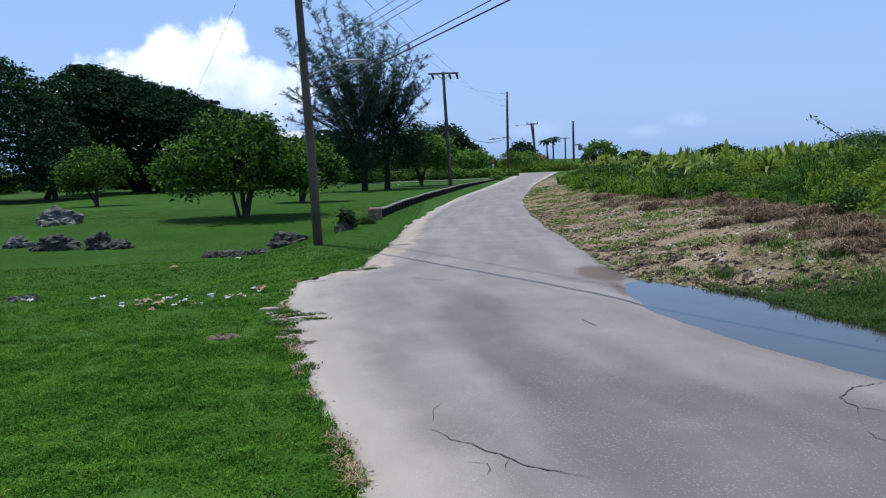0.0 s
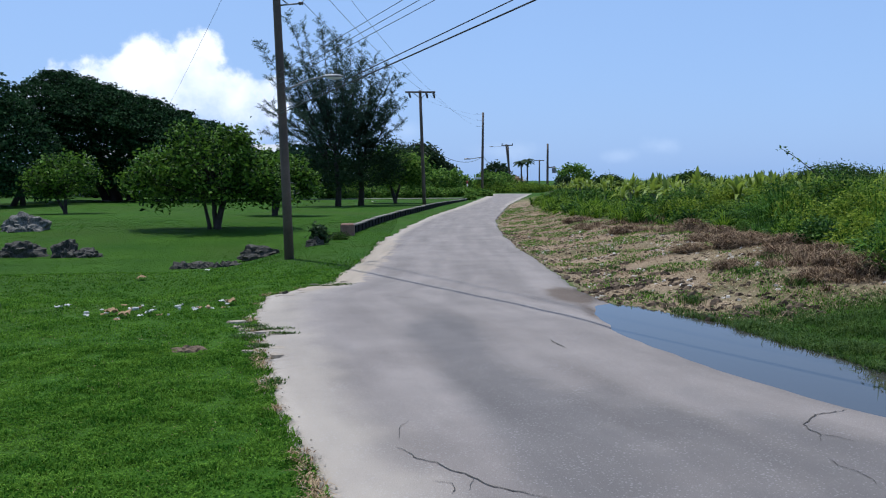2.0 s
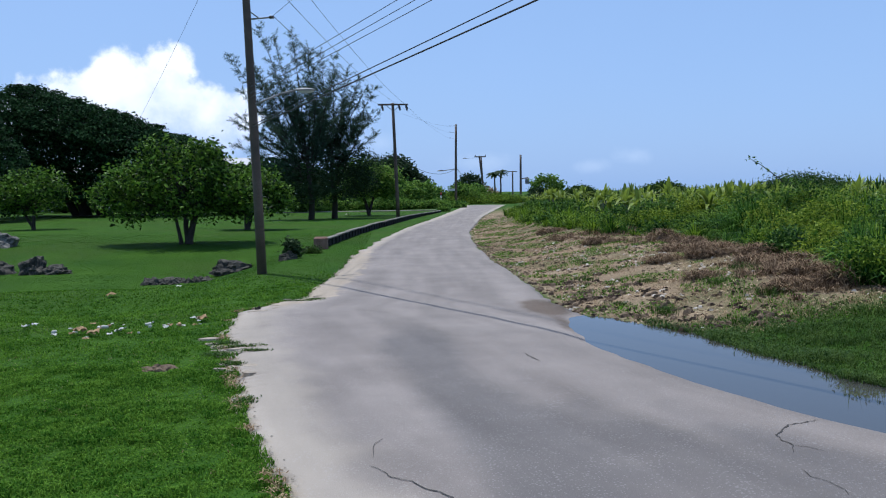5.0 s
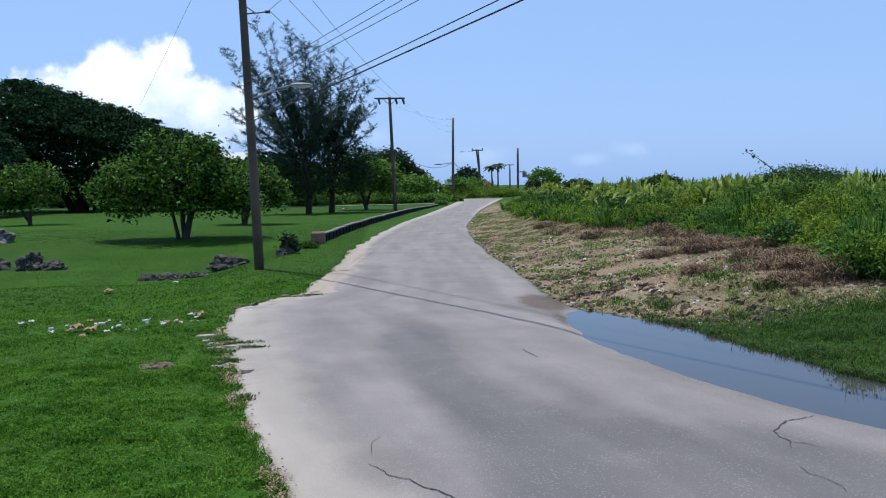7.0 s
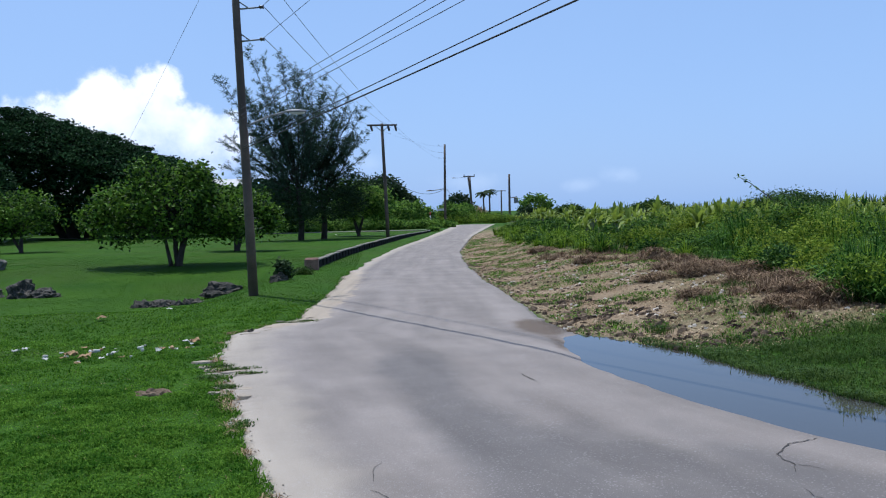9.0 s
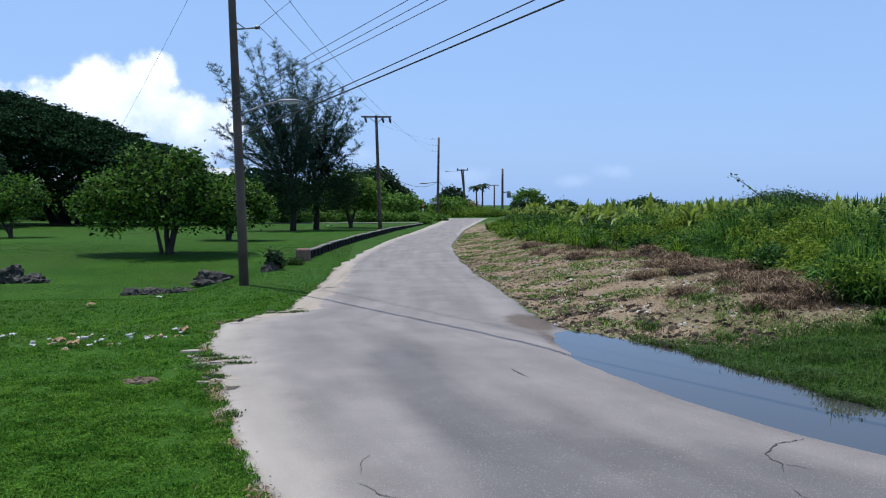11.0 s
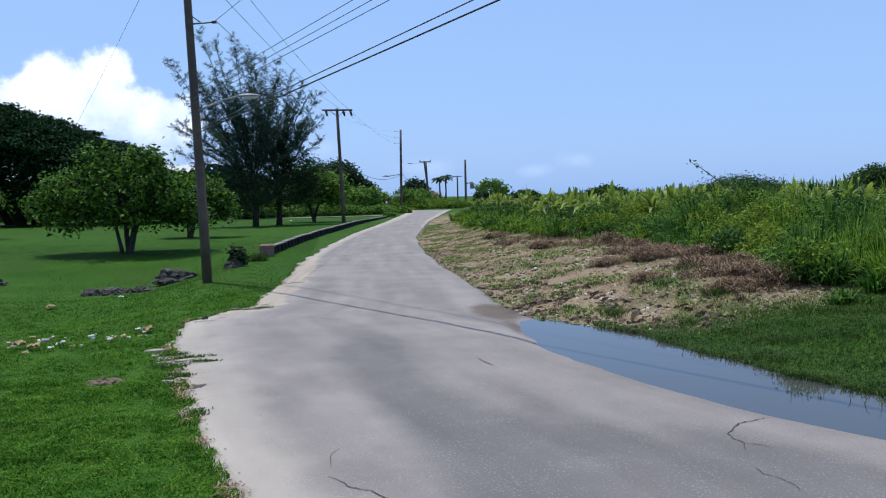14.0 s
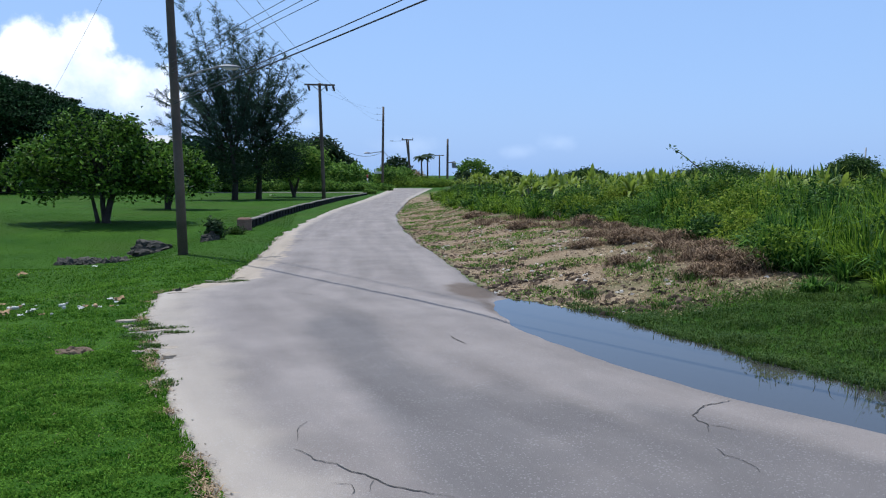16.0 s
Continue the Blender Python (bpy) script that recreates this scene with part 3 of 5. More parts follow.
def road_z(x, y):
    l, r = along(LEFT, y), along(RIGHT, y)
    z = 0.025 * math.sin(math.pi * min(1, max(0, (x - l) / (r - l)))) + 0.012 * wave(x, y, 2.5) + 0.009 * wave(x, y, 0.6, 3)
    if y < 14.4:
        z -= 0.085 * ease(-0.55, 0.55, x - along(PUDDLE_NEAR, y)) * (1 - ease(13.4, 14.3, y))
    return z


def crack(points, width):
    """A wandering dark crack lying on the road, as a thin raised ribbon of broken fill."""
    pts = []
    for (xa, ya), (xb, yb) in zip(points, points[1:]):
        m = max(2, int(math.hypot(xb - xa, yb - ya) / 0.035))
        for i in range(m):
            k = i / m
            pts.append((xa + (xb - xa) * k, ya + (yb - ya) * k))
    pts.append(points[-1])
    pts = [(x + 0.02 * wave(x, y, 0.09, 2), y + 0.02 * wave(x, y, 0.09, 8)) for x, y in pts]
    vs, fs = [], []
    for i, (x, y) in enumerate(pts):
        xa, ya = pts[max(0, i - 1)]
        xb, yb = pts[min(len(pts) - 1, i + 1)]
        d = math.hypot(xb - xa, yb - ya) or 1
        w = 0.8 * width * (0.35 + 0.9 * abs(wave(x, y, 0.12, 4))) * min(1, 0.2 + 4 * min(i, len(pts) - 1 - i) / len(pts))
        px, py = -(yb - ya) / d * w / 2, (xb - xa) / d * w / 2
        z = road_z(x, y) + 0.006
        vs += [(x + px, y + py, z), (x - px, y - py, z)]
    fs = [(2 * i, 2 * i + 1, 2 * i + 3, 2 * i + 2) for i in range(len(pts) - 1)]
    return part("crack", mesh_of("crack", vs, np.array(fs), CRACK), CRACK, road, "dark crack in the asphalt")


crack([(3.86, 7.16), (3.74, 7.08), (3.59, 6.98), (3.45, 6.93), (3.3, 6.75), (3.21, 6.63), (3.19, 6.46), (3.2, 6.33), (3.12, 6.15)], 0.028)
crack([(3.2, 6.33), (3.3, 6.29), (3.38, 6.14)], 0.018)
crack([(2.99, 5.77), (2.98, 5.61), (3.04, 5.53), (3.08, 5.43), (3.07, 5.27)], 0.020)
crack([(-0.05, 6.92), (-0.11, 6.79), (-0.13, 6.57), (-0.12, 6.4)], 0.012)
crack([(-0.14, 6.23), (-0.07, 6.14), (0.02, 5.96), (0.16, 5.87), (0.26, 5.7), (0.35, 5.63), (0.42, 5.51), (0.53, 5.36), (0.72, 5.24), (0.9, 5.12)], 0.028)
crack([(0.12, 5.51), (0.25, 5.45), (0.27, 5.36), (0.25, 5.25)], 0.014)
crack([(0.40, 5.53), (0.37, 5.40), (0.36, 5.30)], 0.012)
crack([(1.71, 10.4), (1.75, 10.1), (1.82, 9.85)], 0.035)
crack([(-0.75, 14.75), (-0.35, 14.5), (0.1, 14.1)], 0.03)

def slab(x, y, length, width, turn):
    """A thin broken flake of surfacing lying at the road's edge."""
    bm = bmesh.new()
    ring = []
    for k in range(8):
        a = 2 * math.pi * k / 8
        f = 1 + 0.35 * wave(x + k, y, 0.6, 12)
        ring.append(bm.verts.new((math.cos(a) * length / 2 * f, math.sin(a) * width / 2 * f, 0.008)))
    low = [bm.verts.new((v.co.x * 1.15, v.co.y * 1.15, -0.03)) for v in ring]
    bm.faces.new(ring)
    for k in range(8):
        bm.faces.new((ring[k], low[k], low[(k + 1) % 8], ring[(k + 1) % 8]))
    bmesh.ops.transform(bm, matrix=pose(x, y, 0.0, 0, 0, turn), verts=bm.verts)
    part("flake", bm, GRIT, road, "pale broken flake of surfacing")


for k in range(15):
    y = 9.3 + 3.3 * rng.random()
    slab(along(LEFT, y) + rng.uniform(-0.22, 0.28), y, rng.uniform(0.10, 0.30), rng.uniform(0.08, 0.20), rng.uniform(-12, 18))
for k in range(12):
    y = 14.9 + 2.2 * rng.random()
    slab(along(LEFT, y) + rng.uniform(-0.05, 0.5), y, rng.uniform(0.08, 0.3), rng.uniform(0.05, 0.14), rng.uniform(-20, 60))

# puddle
py = steps([(2.6, 14.0, 90)])
V, F = [], []
for i, y in enumerate(py):
    a = along(PUDDLE_NEAR, y) - 0.5
    b = along(RIGHT, y) + 0.35
    for k in range(7):
        V.append((a + (b - a) * k / 6, y, -0.028))
idx = np.arange(len(V)).reshape(len(py), 7)
F = np.stack([idx[:-1, :-1], idx[:-1, 1:], idx[1:, 1:], idx[1:, :-1]], -1).reshape(-1, 4)
puddle = tagged(new("puddle", mesh_of("puddle", V, F, WATER, True)), "shallow still rain puddle along the road edge", "water", kind="structure")


# ---- grass and roadside cover ----
def scatter(n, x0, x1, y0, y1, keep):
    """Places on the ground inside a stretch of the plan that keep() accepts."""
    xy = np.stack([rng.uniform(x0, x1, n), rng.uniform(y0, y1, n)], 1)
    ok = [(x, y, height(x, y)) for x, y in xy if keep(x, y)]
    return np.array(ok).reshape(-1, 3)


def lawn_spot(x, y):
    s = along(LEFT, y) - x
    return s > 0.12 * wave(x, y, 0.3) - 0.03 and not (math.hypot(x + 2.77, (y - 10.2) * 0.8) < 0.15)


def stuff(name, data, material, label, category):
    return tagged(new(name, mesh_of(name, data[0], list(data[1:]), material)), label, category, kind="stuff")


p = np.concatenate([scatter(110000, -6.5, -0.3, 4.6, 10.5, lawn_spot), scatter(115000, -11.5, -1.2, 10.5, 23, lambda x, y: lawn_spot(x, y) and rng.random() > ease(15, 23, y))])
far = np.hypot(p[:, 0], p[:, 1])
lumps = np.array([0.75 + 0.7 * wave(x, y, 0.22, 4) + 0.5 * wave(x, y, 0.7, 6) for x, y, _ in p]).clip(0.35, 1.5)
stuff("lawn_grass", blades(p - (0, 0, 0.01), rng.uniform(0.03, 0.075, len(p)) * lumps, 0.006 + 0.0008 * far, 1.1), LAWN_BLADE, "short mown green lawn grass", "grass")
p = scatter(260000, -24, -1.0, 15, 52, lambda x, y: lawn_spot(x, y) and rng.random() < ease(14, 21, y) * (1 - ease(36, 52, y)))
stuff("lawn_grass", blades(p - (0, 0, 0.01), rng.uniform(0.025, 0.045, len(p)), 0.011, 1.2), LAWN_FAR_SHADED, "short mown green lawn grass further off", "grass")
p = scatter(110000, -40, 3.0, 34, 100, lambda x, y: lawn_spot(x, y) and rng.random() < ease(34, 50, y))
stuff("lawn_grass", blades(p - (0, 0, 0.02), rng.uniform(0.03, 0.05, len(p)), 0.03, 1.6), LAWN_FAR_SHADED, "mown lawn grass beneath the trees", "grass")


p = scatter(60000, -6.5, -0.3, 4.6, 13.0, lambda x, y: lawn_spot(x, y) and wave(x, y, 0.5, 9) + 0.6 * wave(x, y, 0.16, 3) > 0.02)
stuff("lawn_weeds", leaves(p + np.stack([np.zeros(len(p)), np.zeros(len(p)), rng.uniform(0.02, 0.055, len(p))], 1), rng.uniform(0.012, 0.032, len(p)), 0.9, 0.7), LAWN_BLADE, "small round-leaved weeds growing in the lawn", "weeds")
p = scatter(1600, -6.5, -0.3, 4.6, 15.0, lambda x, y: lawn_spot(x, y) and wave(x, y, 0.8, 29) > 0.08)
stuff("lawn_straw", blades(p + (0, 0, 0.025), rng.uniform(0.012, 0.022, len(p)), 0.005, 3.5), DRY_BLADE, "dry clippings lying in the lawn", "straw")


def verge_spot(x, y):
    r = x - along(RIGHT, y)
    e = along(VEG_EDGE, y)
    if r < 0.02 or x > e + 0.6:
        return False
    green = 1 - ease(11.6, 13.4, y + 0.22 * r)
    return rng.random() < green


p = scatter(190000, 4.0, 11.0, 2.5, 14.0, verge_spot)
r = np.array([x - along(RIGHT, y) for x, y, _ in p])
stuff("verge_grass", blades(p - (0, 0, 0.02), rng.uniform(0.045, 0.115, len(p)) * (1 + 0.2 * np.exp(-(r / 0.35) ** 2)) * np.array([0.8 + 0.9 * max(0.0, wave(x, y, 0.5, 3)) for x, y, _ in p]), 0.011, 1.3), VERGE_BLADE, "rough green verge grass beside the puddle", "grass")


def bank_spot(x, y):
    r = x - along(RIGHT, y)
    return 0.15 < r and x < along(VEG_EDGE, y) + 0.3 and wave(x, y, 1.1, 6) + 0.4 * wave(x, y, 0.4, 2) > 0.05 and rng.random() < 0.9


p = scatter(125000, 3.0, 9.0, 11.4, 60, bank_spot)
stuff("bank_grass", blades(p - (0, 0, 0.02), rng.uniform(0.03, 0.11, len(p)), 0.018, 1.4), LAWN_BLADE, "patchy green weeds on the bare bank", "grass")
p = scatter(110000, 3.0, 9.0, 11.6, 50, lambda x, y: 0.2 < x - along(RIGHT, y) and x < along(VEG_EDGE, y) + 0.3 and wave(x, y, 0.8, 9) > -0.15)
stuff("dry_straw", blades(p - (0, 0, 0.01), rng.uniform(0.02, 0.065, len(p)), 0.010, 3.4), DRY_BLADE, "dry brown straw strewn over the bank", "straw")


def chip_spot(x, y):
    r = x - along(RIGHT, y)
    return 0.05 < r and x < along(VEG_EDGE, y) + 0.2 and y + 0.45 * r > 12.0 + 0.6 * wave(x, y, 0.8)


def chips(places, sizes):
    """Small flattened wedges, each turned at random."""
    n = len(places)
    form = np.array([(-.5, -.3, 0), (.5, -.35, 0), (.4, .35, 0), (-.45, .3, 0), (-.3, -.15, .32), (.3, -.2, .4), (.25, .2, .3), (-.25, .2, .36)])
    a = rng.uniform(0, 2 * math.pi, n)
    c, s = np.cos(a)[:, None], np.sin(a)[:, None]
    f = form[None] * rng.uniform(0.7, 1.3, (n, 8, 3)) * np.asarray(sizes)[:, None, None]
    x = f[..., 0] * c - f[..., 1] * s
    y = f[..., 0] * s + f[..., 1] * c
    v = np.stack([x, y, f[..., 2] - 0.01], -1) + places[:, None]
    q = np.array([(4, 5, 6, 7), (0, 1, 5, 4), (1, 2, 6, 5), (2, 3, 7, 6), (3, 0, 4, 7)])
    return v.reshape(-1, 3), (8 * np.arange(n)[:, None, None] + q[None]).reshape(-1, 4)


p = scatter(60000, 3.0, 9.0, 11.5, 34, chip_spot)
stuff("bank_chips", chips(p, rng.uniform(0.012, 0.045, len(p)) * rng.uniform(0.6, 1.4, len(p))), CHIPS, "pale wood chips and stones strewn on the bank", "chips")
p = scatter(5000, 3.0, 9.0, 34, 75, chip_spot)
stuff("bank_chips", chips(p, rng.uniform(0.04, 0.11, len(p))), CHIPS, "pale stones scattered along the far bank", "chips")

p = scatter(7500, 3.0, 9.0, 11.8, 34, lambda x, y: chip_spot(x, y) and (x - along(RIGHT, y) < 1.0 or y < 14.5 or wave(x, y, 0.9, 14) > -0.02))
stuff("bank_clods", chips(p, rng.uniform(0.02, 0.10, len(p))), CLOD, "dark soil clods scattered on the bank", "clods")
p = scatter(2600, 3.0, 8.0, 11.6, 19, lambda x, y: chip_spot(x, y) and x - along(RIGHT, y) < 1.9 and wave(x, y, 0.5, 15) > 0.05)
stuff("bank_clods", chips(p, rng.uniform(0.05, 0.17, len(p))), CLOD, "dark muddy clods beside the puddle", "clods")
p = scatter(900, 3.0, 9.0, 11.6, 30, lambda x, y: chip_spot(x, y) and wave(x, y, 1.2, 16) > 0.0)
stuff("bank_stones", chips(p, rng.uniform(0.04, 0.11, len(p))), PALE_STONE, "pale stones lying on the bank", "stones")
p = np.array([(along(LEFT, y) + d, y, 0.004 - 0.02 * (d < 0.05)) for y, d in zip(4.6 + 24 * rng.random(900) ** 1.4, rng.normal(0.02, 0.06, 900))])
stuff("edge_grit", chips(p, rng.uniform(0.008, 0.026, len(p))), GRIT, "crumbled grit along the road edge", "grit")

# dry fringe and creeping grass where the lawn meets the broken edge
p = np.array([(along(LEFT, y) + d, y, 0.012) for y, d in zip(5.0 + 11 * rng.random(2000) ** 1.2, rng.normal(-0.02, 0.05, 2000)) if wave(2, y, 0.55, 8) > 0.12])
stuff("dry_fringe", blades(p - (0, 0, 0.015), rng.uniform(0.02, 0.05, len(p)), 0.010, 2.6), DRY_BLADE, "dry brown grass fringe along the road edge", "grass")
CREEP = [(-2.05, 11.5, 0.22, 0.05), (-1.8, 11.15, 0.12, 0.03), (-2.2, 10.95, 0.14, 0.05), (-2.3, 11.75, 0.14, 0.06), (-1.8, 16.25, 0.28, 0.035), (-1.5, 16.45, 0.14, 0.04), (-1.95, 10.3, 0.1, 0.05), (-1.45, 8.4, 0.07, 0.1)]
C = []
for cx, cy, rx, ry in CREEP:
    C.append(np.stack([cx + rng.normal(size=260) * rx * 0.75, cy + rng.normal(size=260) * ry, np.full(260, -0.005)], 1))
C = np.concatenate(C)
stuff("creeping_grass", blades(C, rng.uniform(0.02, 0.055, len(C)), 0.012, 1.6), VERGE_BLADE, "grass creeping over the broken road edge", "grass")


def lump(radius, flat=0.6, rough=0.35, detail=3, seed=0.0):
    """An uneven boulder as a bmesh, with its foot below zero."""
    bm = bmesh.new()
    bmesh.ops.create_icosphere(bm, subdivisions=detail, radius=1.0)
    for v in bm.verts:
        d = v.co.normalized()
        k = 1 + rough * noise.noise(d * 1.3 + Vector((seed, 0, 0))) + rough * 0.6 * noise.noise(d * 3.1 + Vector((0, seed, 0))) + rough * 0.35 * noise.noise(d * 7 + Vector((0, 0, seed)))
        v.co = Vector((d.x * radius[0] * k, d.y * radius[1] * k, max(-0.15, d.z * flat * k) * radius[2]))
    return bm


def rock(x, y, radius, label, mat=None, seed=0.0, turn=0.0):
    ob = thing("rock", (x, y, height(x, y)), label, "rock", "rocks on the lawn", turn=turn)
    if radius[2] < 0.23:
        for k in range(22):
            a, d = rng.uniform(0, 6.28), rng.uniform(0.0, 0.9)
            s = rng.uniform(0.14, 0.34)
            b = lump((radius[0] * s, radius[0] * s * 0.8, radius[2] * rng.uniform(0.4, 1.0)), 0.9, 0.6, 2, seed + k)
            bmesh.ops.translate(b, vec=(math.cos(a) * radius[0] * d, math.sin(a) * radius[1] * d, 0), verts=b.verts)
            part("stone", b, mat or ROCK, ob)
        return ob
    part("stone", lump(radius, 0.9, 0.42, 4, seed), mat or ROCK, ob)
    for k in range(3):
        a = rng.uniform(0, 6.28)
        b = lump((radius[0] * 0.35, radius[1] * 0.35, radius[2] * 0.4), 0.8, 0.5, 3, seed + k + 1)
        bmesh.ops.translate(b, vec=(math.cos(a) * radius[0] * 0.8, math.sin(a) * radius[1] * 0.5, 0), verts=b.verts)
        part("small_stone", b, mat or ROCK, ob)
    return ob


rock(-17.5, 37.67, (0.98, 0.72, 0.77), "pale weathered coral rock on the lawn", PALE_ROCK, 1.0)
rock(-14.41, 30.76, (0.86, 0.65, 0.67), "dark mossy coral rock on the lawn", None, 2.0)
rock(-12.63, 30.34, (0.49, 0.52, 0.65), "dark pointed rock on the lawn", None, 3.0)
rock(-11.87, 30.25, (0.52, 0.39, 0.34), "low dark rock on the lawn", None, 3.6)
rock(-16.48, 32.08, (0.48, 0.38, 0.46), "small pale rock on the lawn", PALE_ROCK, 4.0)
rock(-6.98, 26.34, (0.72, 0.52, 0.21), "flat dark stone patch in the grassy ditch", None, 5.0)
rock(-6.04, 26.61, (0.52, 0.39, 0.18), "flat brown stone beside the ditch", None, 5.5)
rock(-5.2, 28.0, (0.68, 0.42, 0.42), "dark squared stone block by the ditch", None, 6.0, 10)
rock(-7.25, 14.1, (0.26, 0.2, 0.12), "small pale stone pile in the grass", PALE_ROCK, 7.0)
rock(-2.77, 10.2, (0.24, 0.17, 0.07), "low rubble patch in the lawn", CLOD, 8.0)
rock(-2.4, 15.2, (0.06, 0.06, 0.06), "small dark stone at the road edge", None, 9.0)


# ---- litter: crumpled paper, cups and card in the shallow ditch ----
def litter(x, y, size, mat, label, form):
    ob = thing("litter", (x, y, height(x, y) + 0.055), label, "litter", "litter in the ditch", turn=rng.uniform(0, 360))
    if form == "cup":
        v, q, t = tube([(0, 0, size * 0.3), (size * 0.45, 0, size * 0.32), (size, 0, size * 0.36)], [size * 0.24, size * 0.28, size * 0.34], 10)
        part("cup", mesh_of("cup", v, [np.array(q), np.array(t)], mat, True), mat, ob)
    else:
        bm = bmesh.new()
        bmesh.ops.create_grid(bm, x_segments=5, y_segments=4, size=0.5)
        for v in bm.verts:
            v.co = Vector((v.co.x * size, v.co.y * size * 0.7, size * (0.12 + 0.35 * noise.noise(Vector((v.co.x * 3 + x * 9, v.co.y * 3, y * 7))))))
        bmesh.ops.solidify(bm, geom=list(bm.faces), thickness=0.004)
        part("sheet", bm, mat, ob)
    return ob


for k in range(34):
    x = -2.95 - 2.15 * rng.random()
    y = 13.25 + rng.normal() * 0.38 + 0.10 * (x + 3.5)
    litter(x, y, rng.uniform(0.035, 0.10), PAPER if rng.random() < 0.8 else CARDBOARD, ("crumpled white paper scrap lying in the grass", "white foam cup lying in the grass")[k % 3 == 0], "cup" if k % 3 == 0 else "sheet")
for x, y, s in ((-3.1, 13.95, 0.18), (-3.25, 14.0, 0.12), (-5.8, 13.6, 0.12), (-5.75, 13.85, 0.1), (-6.9, 13.7, 0.12), (-4.1, 12.9, 0.15), (-6.3, 19.2, 0.2), (-4.7, 12.9, 0.2), (-4.45, 12.75, 0.18), (-5.0, 20.0, 0.12), (-4.06, 78.2, 0.4)):
    litter(x, y, s, CARDBOARD if s in (0.22, 0.2, 0.18) else PAPER, "torn brown card lying in the grass" if s in (0.22, 0.2, 0.18) else "white food box lying in the grass", "sheet")

# ---- low roadside parapet ----
WALL_LINE = [(-2.64, 32.0), (-2.2, 37.0), (-1.6, 43.0), (-0.85, 49.0), (0.05, 55.2), (1.5, 65.5), (3.1, 75.5), (5.2, 87.0)]
parapet = thing("parapet_wall", (-2.64, 32.0, height(-2.64, 32)), "low stone parapet wall, shade in its block colour, pale coping", "wall")
end = box((0.52, 0.5, 0.56), (0, -0.1, 0.18), 0.05)
part("end_pillar", end, PILLAR, parapet, "reddish weathered end block")
count = 56
for k in range(count):
    y = 32.4 + (87 - 32.4) * k / count
    x = along(WALL_LINE, y)
    step = (87 - 32.4) / count
    a = math.atan2(along(WALL_LINE, y + step) - x, step)
    h = 0.32 * (1 - 0.45 * ease(60, 87, y)) + rng.uniform(-0.015, 0.015)
    z = height(x, y) - height(-2.64, 32)
    length = step / math.cos(a)
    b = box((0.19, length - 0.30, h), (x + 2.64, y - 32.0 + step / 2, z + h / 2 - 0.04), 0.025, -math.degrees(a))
    part("block", b, WALL_STONE_SHADED, parapet)
    c = box((0.23, length - 0.03, 0.055), (x + 2.64, y - 32.0 + step / 2, z + h - 0.005), 0.012, -math.degrees(a))
    part("coping", c, COPING, parapet)


# ---- poles and lines ----
P0, P1, P2, P3, P4, P5, P6 = (12.07, -6.7), (-3.4, 22.4), (0.62, 72.0), (9.1, 117.7), (20.6, 189.0), (29.2, 187.7), (37.5, 257.3)


def pole_part(owner, top, r0, r1, lean=(0, 0), name="pole", foot=(0, 0)):
    pts = [(foot[0] + lean[0] * k, foot[1] + lean[1] * k, top * k - 0.4 * (k == 0)) for k in (0, 0.25, 0.5, 0.75, 1)]
    part(name, tubes_mesh(name, [(pts, [r0 + (r1 - r0) * k for k in (0, 0.25, 0.5, 0.75, 1)])], POLE_WOOD, 12), POLE_WOOD, owner)


def bar(owner, name, a, b, r, mat, label="", sides=8):
    return part(name, tubes_mesh(name, [((a, b), r)], mat, sides), mat, owner, label)


def insulator(owner, at, r=0.05, h=0.16):
    x, y, z = at
    prof = [(0, 0.4), (0.2, 1), (0.3, 0.6), (0.5, 1), (0.6, 0.6), (0.8, 0.95), (1, 0.5)]
    part("insulator", tubes_mesh("insulator", [([(x, y, z + k * h) for k, _ in prof], [r * f for _, f in prof])], CERAMIC, 9), CERAMIC, owner)


# the pole beside the lawn carries the lamp and three bracketed line insulators
near = thing("utility_pole", (*P1, height(*P1)), "weathered brown wooden pole with a street lamp arm", "utility pole", "poles along the road")
pole_part(near, 9.6, 0.130, 0.088, (-0.303, 0.0))
HV = []
for z in (6.66, 7.49, 8.35):
    px = -0.0316 * z
    tip = (0.46, -0.05, z + 0.05)
    HV.append(tip)
    bar(near, "bracket", (px, 0, z), tip, 0.022, STEEL)
    bar(near, "brace", (px, 0, z + 0.25), ((px + tip[0]) * 0.38, -0.02, z + 0.03), 0.016, STEEL)
    v = [(tip[0] + k * 0.12 - 0.1, tip[1], tip[2]) for k in (0, 0.3, 0.6, 1.0)]
    part("insulator", tubes_mesh("insulator", [(v, [0.03, 0.055, 0.035, 0.055])], CERAMIC, 9), CERAMIC, near)
bar(near, "lamp_arm", (-0.15, -0.05, 4.42), (0.55, -0.02, 4.72), 0.028, STEEL, "curved steel lamp arm")
bar(near, "lamp_arm", (0.55, -0.02, 4.72), (0.98, 0.0, 4.83), 0.028, STEEL, "curved steel lamp arm")
head = lump((0.30, 0.11, 0.065), 1.0, 0.0, 3)
bmesh.ops.translate(head, vec=(1.22, 0, 4.83), verts=head.verts)
part("lamp_head", head, STEEL, near, "grey cobra-head street lamp")
glass = lump((0.22, 0.085, 0.06), 1.0, 0.0, 2)
bmesh.ops.transform(glass, matrix=pose(1.26, 0, 4.81, 180), verts=glass.verts)
part("lamp_glass", glass, POST_WHITE, near, "pale lamp bowl")
for z in (3.95, 4.7, 5.0):
    bar(near, "cable_clamp", (-0.0316 * z, -0.17, z), (-0.0316 * z, -0.24, z), 0.02, POLE_WOOD)

